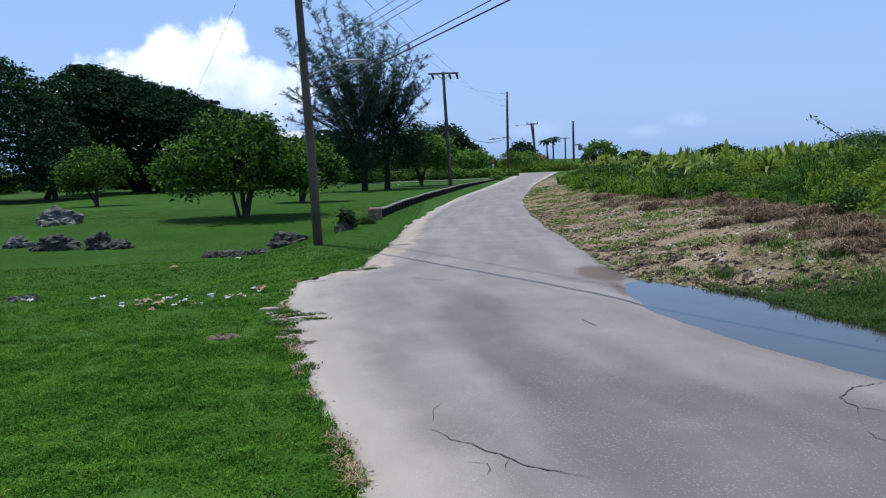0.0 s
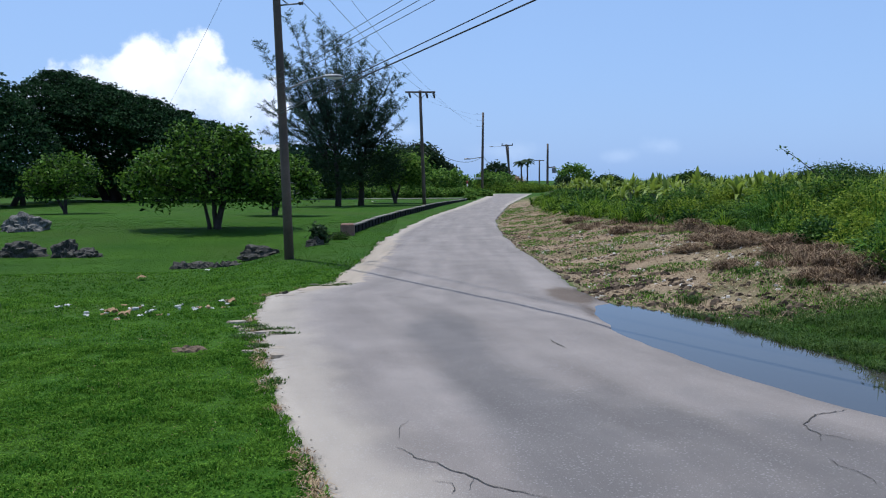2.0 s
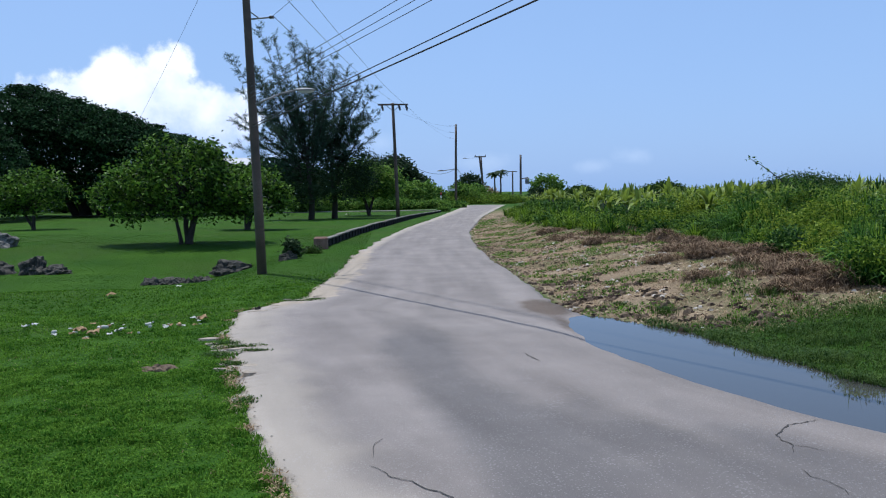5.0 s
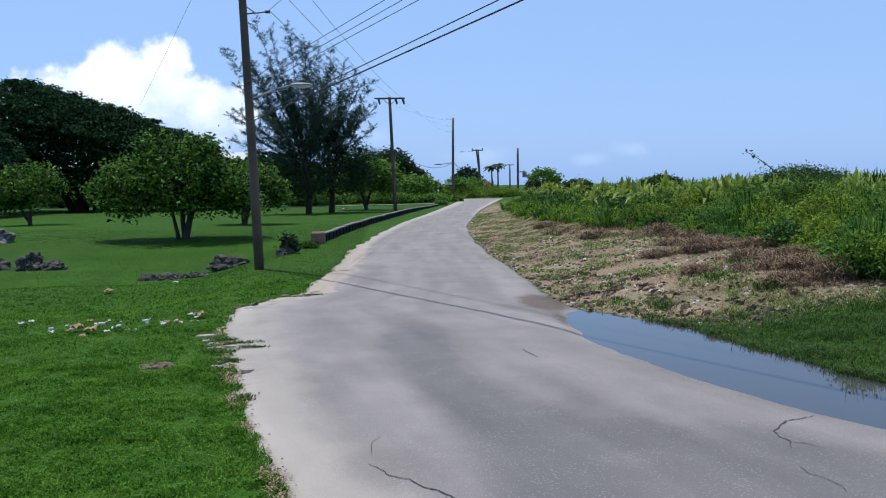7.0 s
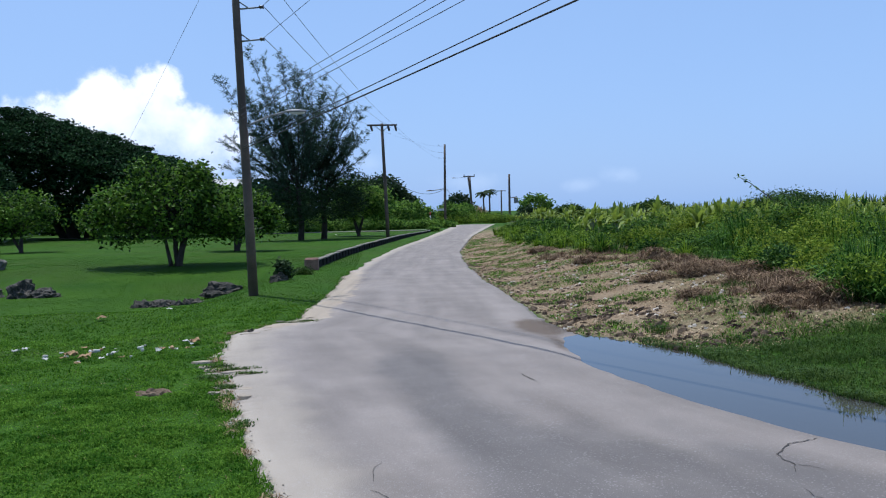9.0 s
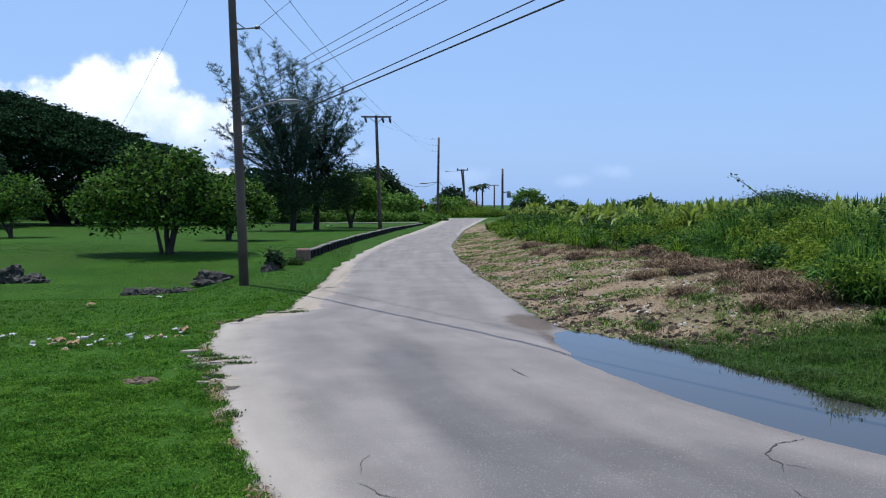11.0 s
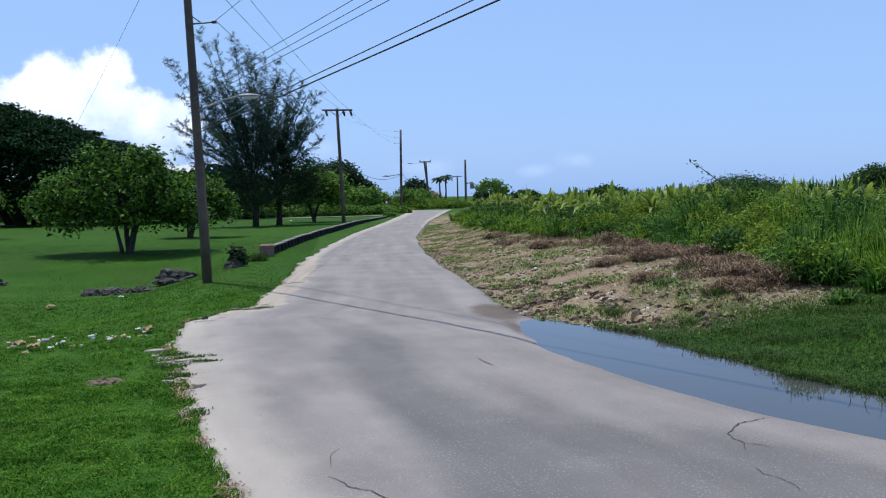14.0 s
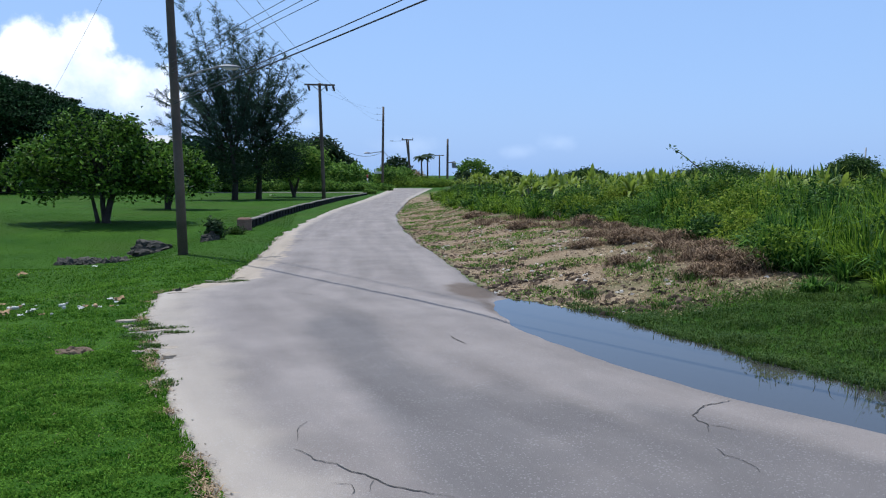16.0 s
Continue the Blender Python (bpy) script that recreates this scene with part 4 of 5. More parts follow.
# the pole with the cross-arm
second = thing("utility_pole", (*P2, height(*P2)), "tall wooden pole with a cross-arm and insulators", "utility pole", "poles along the road")
pole_part(second, 9.7, 0.17, 0.12, (-0.32, 0))
arm = box((2.55, 0.12, 0.14), (-0.30, -0.16, 9.55), 0.01)
part("crossarm", arm, POLE_WOOD, second)
for x in (-1.25, 0.2, 0.8):
    part("insulator", tubes_mesh("insulator", [([(x, -0.16, 9.48), (x + 0.05, -0.16, 9.3), (x + 0.12, -0.16, 9.05)], [0.09, 0.10, 0.07])], CERAMIC, 8), CERAMIC, second)
for s in (-1, 1):
    bar(second, "arm_brace", (-0.30 + s * 0.6, -0.16, 9.5), (-0.28, -0.1, 9.0), 0.025, STEEL)

third = thing("utility_pole", (*P3, 0.3), "slim tall wooden pole with side brackets and a lamp", "utility pole", "poles along the road")
pole_part(third, 11.2, 0.20, 0.14, (0.15, 0))
for z in (11.0, 10.1, 9.3):
    bar(third, "bracket", (0.12, 0, z), (-0.7, 0, z - 0.05), 0.014, STEEL)
    insulator(third, (-0.7, 0, z - 0.02), 0.04, 0.14)
bar(third, "lamp_arm", (0.05, 0, 5.0), (-1.7, -0.3, 4.75), 0.05, STEEL, "steel lamp arm")
hd = lump((0.5, 0.2, 0.16), 1.0, 0.0, 3)
bmesh.ops.translate(hd, vec=(-2.1, -0.35, 4.7), verts=hd.verts)
part("lamp_head", hd, CERAMIC, third, "dark street lamp head")
part("sign_plate", box((0.95, 0.05, 0.3), (-0.6, -0.2, 2.05), 0.01), POST_WHITE, third, "white name board")

fourth = thing("utility_pole", (*P4, 0.2), "twin-legged wooden pole with a short cross-arm", "utility pole", "poles along the road")
pole_part(fourth, 9.9, 0.24, 0.18, (-1.2, 0), "pole", (0.6, 0))
pole_part(fourth, 9.9, 0.22, 0.16, (-0.5, 0), "pole", (0.4, 0.8))
part("crossarm", box((2.6, 0.2, 0.22), (-0.4, -0.2, 9.7), 0.02), POLE_WOOD, fourth)
for x in (-1.5, 0.8):
    insulator(fourth, (x, -0.2, 9.8), 0.12, 0.35)
bar(fourth, "lamp_arm", (-0.9, -0.2, 9.5), (-3.6, -0.4, 9.35), 0.025, STEEL, "thin steel lamp arm")
hd = lump((0.5, 0.22, 0.14), 1.0, 0.0, 3)
bmesh.ops.translate(hd, vec=(-3.9, -0.4, 9.35), verts=hd.verts)
part("lamp_head", hd, CERAMIC, fourth, "dark street lamp head")
fifth = thing("utility_pole", (*P5, 0.2), "plain tall pole beside a bush at the bend", "utility pole", "poles along the road")
pole_part(fifth, 10.0, 0.27, 0.22)
bar(fifth, "bracket", (0, 0, 4.6), (1.7, 0, 4.9), 0.1, POLE_WOOD)
part("transformer", box((0.9, 0.7, 1.3), (1.5, 0, 4.1), 0.08), STEEL, fifth, "grey transformer can")
sixth = thing("utility_pole", (*P6, 0), "distant pole with a small cross-arm", "utility pole", "poles along the road")
pole_part(sixth, 8.3, 0.26, 0.2)
part("crossarm", box((2.8, 0.2, 0.22), (0, 0, 8.1), 0.02), POLE_WOOD, sixth)
hidden = thing("utility_pole", (*P0, 0.4), "wooden pole behind the viewpoint that carries the lines", "utility pole", "poles along the road")
pole_part(hidden, 11.2, 0.17, 0.12)
mast = thing("thin_mast", (55.0, 78.0, 0.5), "thin distant mast above the banana field", "mast")
bar(mast, "pole", (0, 0, 0), (0, 0, 4.6), 0.07, STEEL)


def line(a, b, r, mat, sag, name, label):
    pts = []
    for i in range(25):
        k = i / 24
        p = Vector(a).lerp(Vector(b), k)
        p.z -= sag * 4 * k * (1 - k)
        pts.append(p)
    return tagged(new(name, tubes_mesh(name, [(pts, r)], mat, 6)), label, "overhead line", "overhead lines")


LOW = [(4.59, 7.06), (4.7, 7.33), (4.86, 7.56)]
for z, far_z in LOW:
    line((P1[0] - 0.15, P1[1] - 0.2, z), (P0[0], P0[1], far_z), 0.007, WIRE, 0.0, "power_line", "thin bare power line above the road")
line((P1[0] - 0.12, P1[1] - 0.2, 3.88), (P0[0], P0[1], 6.66), 0.010, CABLE, 0.0, "telephone_cable", "thin black cable above the road")
line((P1[0] - 0.12, P1[1] - 0.2, 3.82), (P0[0], P0[1], 6.32), 0.014, CABLE, 0.0, "telephone_cable", "thick black telephone cable above the road")
for i, tip in enumerate(HV):
    a = (P1[0] + tip[0], P1[1] + tip[1], tip[2])
    line(a, (P0[0], P0[1], 0.31 + 0.85 * (tip[2] + 4.3)), 0.007, WIRE, 0.0, "power_line", "thin bare power line above the road")
    line(a, (P2[0] + (-1.25, 0.2, 0.8)[i], P2[1] - 0.16, 9.5), 0.008, WIRE, 0.35, "power_line", "thin bare power line between two poles")
for k, (x, z) in enumerate(((-1.25, 11.2), (0.2, 10.3), (0.8, 9.5))):
    line((P2[0] + x, P2[1], 9.5), (P3[0] - 0.7, P3[1], z), 0.006, WIRE, 0.3, "power_line", "faint power line between far poles")
line((P2[0] - 12, P2[1] + 20, 6.1), (P2[0], P2[1], 5.2), 0.025, CABLE, 0.3, "telephone_cable", "black cable to the houses")
line((P2[0], P2[1], 5.2), (P3[0], P3[1], 5.3), 0.025, CABLE, 1.1, "telephone_cable", "sagging black cable between far poles")
line((P3[0], P3[1], 5.6), (P4[0], P4[1], 5.8), 0.03, CABLE, 1.6, "telephone_cable", "sagging black cable between far poles")
line((P1[0] - 0.3, P1[1], 9.4), (-24.0, 78.0, 6.6), 0.006, WIRE, 0.2, "service_line", "thin service line from the pole to a house")


# ---- trees and bushes ----
def cloud_of_leaves(lobes, size, spread=0.5, lift=0.4, narrow=0.6):
    """Leaves gathered in clusters near the skin of several lobes (x, y, z, rx, ry, rz, clusters, leaves a cluster)."""
    allc, alls, heads = [], [], []
    for x, y, z, rx, ry, rz, clusters, per in lobes:
        d = unit(rng.normal(size=(clusters, 3)))
        k = rng.uniform(0.45, 1.0, (clusters, 1)) ** 0.5
        bumps = np.array([0.86 + 0.30 * noise.noise(Vector(v) * 2.2 + Vector((x, y, z))) for v in d]).reshape(-1, 1)
        c = d * k * bumps * np.array((rx, ry, rz)) + np.array((x, y, z))
        heads.append(c)
        pts = np.repeat(c, per, 0) + rng.normal(size=(clusters * per, 3)) * spread * np.array((1, 1, 0.7))
        allc.append(pts)
        alls.append(rng.uniform(0.6, 1.3, len(pts)) * size)
    return leaves(np.concatenate(allc), np.concatenate(alls), lift, narrow), np.concatenate(heads)


def limbs(heads, base, trunk_top, r, count):
    runs = []
    for i in rng.choice(len(heads), min(count, len(heads)), replace=False):
        t = Vector(heads[i])
        s = Vector(trunk_top)
        m = s.lerp(t, 0.5) + Vector((rng.normal() * 0.12, rng.normal() * 0.12, 0.12)) * (t - s).length * 0.5
        runs.append(([s, m, t], [r * 0.55, r * 0.32, r * 0.08]))
    return runs


def leafy_tree(x, y, lobes, stems, leaf, size, label, spread=0.5, lift=0.4, narrow=0.6, group="trees on the lawn", limb_count=30, name="tree", z=None):
    """Stems (foot x, foot y, top x, top y, top z, radius), limbs to the crown, and a crown of leaf clusters."""
    ob = thing(name, (x, y, height(x, y) if z is None else z), label, "tree" if name != "bush" else "bush", group)
    (v, f), heads = cloud_of_leaves(lobes, size, spread, lift, narrow)
    part("crown", mesh_of("crown", v, f, leaf), leaf, ob)
    each = max(1, limb_count // max(1, len(stems)))
    for fx, fy, tx, ty, tz, r in stems:
        mid = (fx + (tx - fx) * 0.45 + rng.normal() * 0.05, fy + (ty - fy) * 0.45, tz * 0.5)
        part("trunk", tubes_mesh("trunk", [([(fx, fy, -0.25), (fx * 0.95, fy, 0.15), mid, (tx, ty, tz)], [r * 1.5, r * 1.1, r * 0.9, r * 0.7])], BARK, 9), BARK, ob)
        if limb_count:
            part("branching", tubes_mesh("branching", limbs(heads, (fx, fy, 0), (tx, ty, tz), r, each), BARK, 5), BARK, ob)
    return ob


# the spreading fruit tree on the lawn
leafy_tree(-9.05, 37.9, [(-0.1, 0, 2.9, 2.3, 2.1, 1.6, 300, 13), (-2.3, 0.2, 2.8, 1.5, 1.6, 1.05, 130, 13), (-3.4, 0, 2.2, 0.8, 1.0, 0.7, 40, 12), (1.8, -0.2, 2.4, 1.4, 1.6, 1.1, 140, 13), (0.2, 0, 1.7, 2.2, 2.0, 0.6, 90, 12), (-1.1, 0.2, 4.2, 0.9, 0.8, 0.6, 55, 11), (0.9, -0.4, 4.0, 0.9, 0.8, 0.6, 55, 11), (2.6, 0, 1.6, 0.9, 0.9, 0.6, 45, 11), (-2.4, -0.3, 1.5, 1.0, 1.0, 0.5, 45, 11)],
           [(-0.30, 0, -0.55, 0.1, 1.4, 0.085), (0.0, 0.1, -0.1, 0.2, 1.5, 0.12), (0.14, -0.1, 0.5, 0, 1.5, 0.12), (0.05, 0, 0.25, 0.4, 1.8, 0.09)], FRUIT_LEAF, 0.20, "leafy green fruit tree with several stems on the lawn", 0.27, 0.35, 0.62, limb_count=60)
leafy_tree(-8.6, 50.7, [(0.3, 0, 2.3, 2.4, 2.2, 1.5, 400, 10), (1.5, 0, 1.9, 1.4, 1.4, 1.0, 120, 10), (-0.4, 0, 3.3, 1.0, 1.0, 0.6, 70, 10)], [(0, 0, 0.1, 0, 1.6, 0.14), (0.1, 0, 0.6, 0.2, 1.7, 0.1)], FRUIT_LEAF, 0.23, "smaller bright green fruit tree on the lawn", 0.3, 0.35, 0.62, limb_count=30)
leafy_tree(-22.9, 55.2, [(0, 0, 2.5, 2.4, 2.2, 1.6, 330, 10), (-1.2, 0, 2.0, 1.4, 1.4, 1.1, 110, 10)], [(0, 0, 0.1, 0, 1.3, 0.12), (0, 0, -0.7, 0.2, 1.4, 0.1)], FRUIT_LEAF, 0.24, "small low fruit tree beside the dark trees", 0.3, 0.35, 0.62, limb_count=30)
leafy_tree(-2.3, 76.7, [(0, 0, 3.3, 2.9, 2.4, 2.0, 420, 10), (2.2, 0, 2.9, 1.6, 1.6, 1.5, 140, 10)], [(0.3, 0, -0.4, 0, 2.2, 0.16), (0.3, 0, 0.9, 0.2, 2.4, 0.12)], BUSH_LEAF, 0.30, "rounded green tree beside the casuarinas", 0.36, 0.3, 0.6, limb_count=30)


# the great shade tree: a broad clipped-looking crown that slopes away in the wind
def wind_crown(x0, x1, top, floor, y0, y1, n, size):
    """Leaves under a sloping roof line: thick along the top and the front, sparse and ragged below."""
    x = rng.uniform(x0, x1, n)
    y = rng.uniform(y0, y1, n)
    roof = np.array([top(a) for a in x]) * (1 - 0.30 * ((y - (y0 + y1) / 2) / ((y1 - y0) / 2)) ** 2)
    low = np.array([floor + 0.9 * noise.noise(Vector((a * 0.3, b * 0.3, 0))) for a, b in zip(x, y)])
    k = 1 - rng.random(n) ** 2.0 * 0.95
    skin = np.array([0.6 * noise.noise(Vector((a * 0.5, b * 0.5, 4))) + 0.55 * noise.noise(Vector((a * 1.1, b * 1.1, 2))) for a, b in zip(x, y)])
    z = low + (roof + skin - low) * k
    # flat sprays of leaves in steps over the whole crown
    home = rng.integers(0, n, int(n * 0.8))
    pick = home // 26 * 26 % n
    x[:len(home)] = x[pick] + rng.normal(size=len(home)) * 0.42
    y[:len(home)] = y[pick] + rng.normal(size=len(home)) * 0.42
    z[:len(home)] = z[pick] + rng.normal(size=len(home)) * 0.10
    return leaves(np.stack([x, y, z], 1), rng.uniform(0.6, 1.3, n) * size, 1.0, 0.7)


def roof_line(points):
    xs_, zs_ = zip(*points)
    return lambda a: float(np.interp(a, xs_, zs_))


shade = thing("shade_tree", (-31.0, 92.0, 0), "huge dark shade tree with a wind-sloped dense crown", "tree", "trees on the lawn")
top = roof_line([(-10.4, 9.5), (-9.6, 12.8), (-8.2, 13.9), (-6, 13.7), (0, 11.6), (5, 9.6), (9.4, 7.9), (12.5, 6.4)])
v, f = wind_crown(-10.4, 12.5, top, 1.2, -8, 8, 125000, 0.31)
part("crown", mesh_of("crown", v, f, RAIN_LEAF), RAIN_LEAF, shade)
for fx, fy, tx, tz, r in ((-1.5, 0, -4.0, 6.5, 0.5), (-0.3, 0.5, 2.0, 6.5, 0.45), (0.8, -0.4, 5.5, 5.5, 0.4), (-2.6, 0.3, -6.5, 6.0, 0.35), (4.5, 0.6, 6.5, 5.0, 0.3)):
    part("trunk", tubes_mesh("trunk", [([(fx, fy, -0.3), (fx + (tx - fx) * 0.3, fy, tz * 0.35), (tx, fy, tz), (tx * 1.3, fy + 1, tz + 2.5)], [r * 1.3, r, r * 0.7, r * 0.3])], BARK, 9), BARK, shade)
dark = thing("shade_tree", (-37.5, 74.0, 0), "dark rounded shade tree at the lawn's edge", "tree", "trees on the lawn")
top2 = roof_line([(-14, 11.0), (-6, 13.6), (-1.0, 12.9), (1.5, 10.8), (3.2, 8.2), (4.4, 5.8), (5.4, 3.6)])
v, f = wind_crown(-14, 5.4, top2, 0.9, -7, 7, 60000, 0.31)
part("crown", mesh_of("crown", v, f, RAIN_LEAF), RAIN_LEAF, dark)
for fx, tx, tz, r in ((-3, -5, 5, 0.4), (2.2, 4.5, 3.6, 0.22), (3.2, 3.0, 4.2, 0.2)):
    part("trunk", tubes_mesh("trunk", [([(fx, 0, -0.3), (fx + (tx - fx) * 0.4, 0, tz * 0.4), (tx, 0, tz)], [r * 1.3, r, r * 0.6])], BARK, 9), BARK, dark)
behind = thing("shade_tree", (-13.6, 97.0, 0), "dark low tree behind the fruit trees", "tree", "trees on the lawn")
top3 = roof_line([(-6, 4.4), (-3, 5.2), (0, 6.2), (3, 6.0), (6, 4.2)])
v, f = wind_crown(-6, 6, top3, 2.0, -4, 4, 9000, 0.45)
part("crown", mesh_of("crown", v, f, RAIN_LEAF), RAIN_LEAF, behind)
part("trunk", tubes_mesh("trunk", [([(0, 0, -0.3), (0.2, 0, 2), (0, 0, 5)], [0.35, 0.28, 0.15])], BARK, 9), BARK, behind)


# casuarinas: ascending limbs with hanging needle sprays
def casuarina(x, y, tips, skirt, label, trunk_r=0.22):
    """tips: (x, y, z) ends of the ascending limbs; skirt: lobes of dense low foliage."""
    ob = thing("casuarina_tree", (x, y, height(x, y)), label, "tree", "casuarina trees")
    part("trunk", tubes_mesh("trunk", [([(0, 0, -0.3), (0.1, 0, 1.5), (-0.1, 0, 3.6), (-0.2, 0, 6.0)], [trunk_r * 1.3, trunk_r, trunk_r * 0.8, trunk_r * 0.5])], BARK, 9), BARK, ob)
    runs, roots, ways, lens = [], [], [], []
    inner = [(a + rng.normal() * 0.9, b + rng.normal() * 0.8, c * rng.uniform(0.62, 0.95)) for a, b, c in tips]
    for tx, ty, tz in list(tips) + inner:
        s = Vector((-0.1 + 0.12 * tx, 0, min(tz * 0.6, rng.uniform(2.6, 7.0))))
        t = Vector((tx, ty, tz))
        m = s.lerp(t, 0.5) + Vector((-(t.x - s.x) * 0.10, rng.normal() * 0.3, -0.02 * (t - s).length))
        pts = [s * (1 - k) ** 2 + m * 2 * k * (1 - k) + t * k * k for k in np.linspace(0, 1, 9)]
        runs.append((pts, list(np.linspace(trunk_r * 0.34, 0.012, 9))))
        span = (t - s).length
        tangent = (t - m).normalized()
        for k in rng.uniform(0.08, 1.0, int(span * 9)) ** 0.85:
            p = s * (1 - k) ** 2 + m * 2 * k * (1 - k) + t * k * k
            a = rng.uniform(0, 6.283)
            ln = rng.uniform(0.35, 1.25) * (1.2 - 0.55 * k)
            d = (tangent * 0.45 + Vector((0.85 * math.cos(a) - 0.10, 0.85 * math.sin(a), rng.uniform(-0.35, 0.75)))).normalized()
            q = p + d * ln
            tip = q + Vector((-0.05, 0, 0.10)) * ln
            runs.append(([p, p.lerp(q, 0.6), tip], [0.009, 0.006, 0.003]))
            count = int(34 * ln) + 6
            for w in rng.uniform(0.12, 1.0, count):
                roots.append(p.lerp(tip, w) + Vector((rng.normal(), rng.normal(), rng.normal())) * 0.035)
                ways.append((d * 0.6 + Vector((rng.normal() * 0.45, rng.normal() * 0.45, rng.normal() * 0.42 - 0.22))).normalized())
                lens.append(rng.uniform(0.15, 0.36) * (1.15 - 0.5 * w))
    part("branching", tubes_mesh("branching", runs, BARK, 4), BARK, ob)
    roots, ways, lens = np.array(roots), np.array(ways), np.array(lens).reshape(-1, 1)
    side = unit(np.cross(ways, rng.normal(size=ways.shape))) * 0.0135
    bend = np.array((0, 0, -0.10)) * lens
    v = np.stack([roots - side, roots + side, roots + ways * lens + bend + side * 0.3, roots + ways * lens + bend - side * 0.3], 1).reshape(-1, 3)
    f = np.arange(len(v)).reshape(-1, 4)
    part("needle_sprays", mesh_of("needle_sprays", v, f, NEEDLES), NEEDLES, ob)
    if skirt:
        (v, f), _ = cloud_of_leaves(skirt, 0.34, 0.42, 0.2, 0.3)
        part("lower_crown", mesh_of("lower_crown", v, f, FAR_LEAF), FAR_LEAF, ob, "dense dark lower foliage")
    return ob


casuarina(-6.5, 68.8, [(-6.2, 0, 13.3), (-5.6, 0.8, 10.6), (-5.9, -0.6, 8.0), (-3.9, 0.4, 15.6), (-2.6, -0.8, 14.6), (-1.3, 0.6, 15.2), (0.1, 0.2, 13.8), (-4.6, 1.0, 12.2), (-3.2, 1.4, 11.4), (0.9, -0.6, 11.6), (-2.0, -1.5, 10.0), (-4.2, -1.0, 9.0), (1.4, 0.8, 9.6), (2.2, 0.2, 12.2), (1.9, -0.5, 10.2), (2.4, 0.3, 7.8), (-4.9, 0.4, 6.6)],
          [(-0.3, 0, 2.9, 2.7, 2.0, 1.8, 220, 12), (-2.2, 0, 2.8, 1.5, 1.5, 1.2, 70, 12)], "tall feathery casuarina tree with sparse wind-bent limbs")
casuarina(-4.8, 71.3, [(-2.2, 0, 14.3), (-0.9, 0.6, 14.0), (0.3, -0.5, 13.4), (1.3, 0.4, 12.6), (2.3, 0.2, 11.8), (3.6, 0, 10.9), (3.0, 0.8, 9.0), (2.3, -0.8, 8.0), (1.2, 1.0, 9.8), (-0.4, 1.3, 10.8), (3.9, 0.4, 7.2), (-2.4, 0.4, 11.4), (-1.9, -0.5, 8.8), (0.6, 0.5, 7.4)],
          [(0.9, 0, 3.2, 2.8, 2.0, 2.0, 260, 12), (2.5, 0, 4.4, 1.6, 1.3, 1.5, 80, 12)], "tall feathery casuarina tree beside its twin")


def bush(x, y, rx, rz, leaf, label, size=0.3, clusters=150, group="bushes behind the lawn", ry=None, base=None):
    ob = thing("bush", (x, y, height(x, y) if base is None else base), label, "bush", group)
    ry = ry or rx * 0.8
    lob = [(0, 0, rz * 0.5, rx, ry, rz * 0.52, clusters, 10), (-rx * 0.45, 0, rz * 0.42, rx * 0.6, ry * 0.7, rz * 0.42, clusters // 3, 10), (rx * 0.5, 0, rz * 0.36, rx * 0.55, ry * 0.7, rz * 0.36, clusters // 3, 10)]
    (v, f), heads = cloud_of_leaves(lob, size, rx * 0.075 + 0.06, 0.3, 0.6)
    part("foliage", mesh_of("foliage", v, f, leaf), leaf, ob)
    part("stems", tubes_mesh("stems", limbs(heads, (0, 0, 0), (0, 0, 0.02), 0.06 + 0.02 * rz, 8), BARK, 5), BARK, ob)
    return ob


# hedge and small trees across the back of the lawn
for k in range(24):
    x = -84 + k * 3.8
    bush(x, 112 + rng.uniform(-3, 3), rng.uniform(2.2, 3.4), rng.uniform(2.4, 4.2), BUSH_LEAF, "leafy green hedge bush behind the lawn", 0.42, 150)
for k in range(9):
    bush(-9.5 + k * 2.2, 99 + rng.uniform(-2, 2) + k * 1.2, rng.uniform(1.5, 2.2), rng.uniform(0.9, 1.5), BUSH_LEAF, "low bright green shrubs along the lawn", 0.3, 100)
for x, y, rx, rz in ((2.5, 119, 2.8, 3.7), (5.5, 122, 2.6, 3.4), (-1.0, 118, 3.0, 4.2), (11.8, 138, 3.0, 3.4), (15.0, 150, 2.6, 3.6)):
    bush(x, y, rx, rz, BUSH_LEAF, "large green bush near the far poles", 0.42, 190)
big = leafy_tree(-1.0, 142, [(1.5, 0, 5.4, 4.6, 3.6, 3.0, 420, 11), (-2.6, 0, 4.6, 3.6, 3.0, 2.4, 220, 11), (5.0, 0, 3.6, 2.6, 2.4, 1.6, 150, 11)], [(0, 0, 0.3, 0, 3.0, 0.35), (0.4, 0, 2.0, 0, 3.2, 0.25)], FAR_LEAF, 0.55, "large dark rounded tree beyond the lawn", 0.5, 0.4, 0.7, group="far trees")
leafy_tree(19.5, 205, [(0, 0, 4.0, 3.6, 3.0, 2.6, 170, 10), (-2.5, 0, 2.6, 2.2, 2.2, 1.8, 80, 10)], [(0, 0, 0.2, 0, 2.4, 0.25)], FAR_LEAF, 0.6, "far rounded tree by the bend", 0.5, 0.4, 0.7, group="far trees")
bush(23.0, 205, 3.6, 3.4, DRY_BLADE, "far brownish bare bush by the bend", 0.5, 110, "far trees")
bush(24.0, 128, 2.9, 4.2, BUSH_LEAF, "dense green bush at the field's corner", 0.4, 220, "bushes in the field")
bush(19.6, 110, 1.4, 2.1, FAR_LEAF, "dark little bush at the field's corner", 0.32, 100, "bushes in the field")
bush(42.5, 61.8, 2.5, 3.5, FIELD_BUSH, "round dark green bush in the field", 0.19, 1200, "bushes in the field", base=0.4)
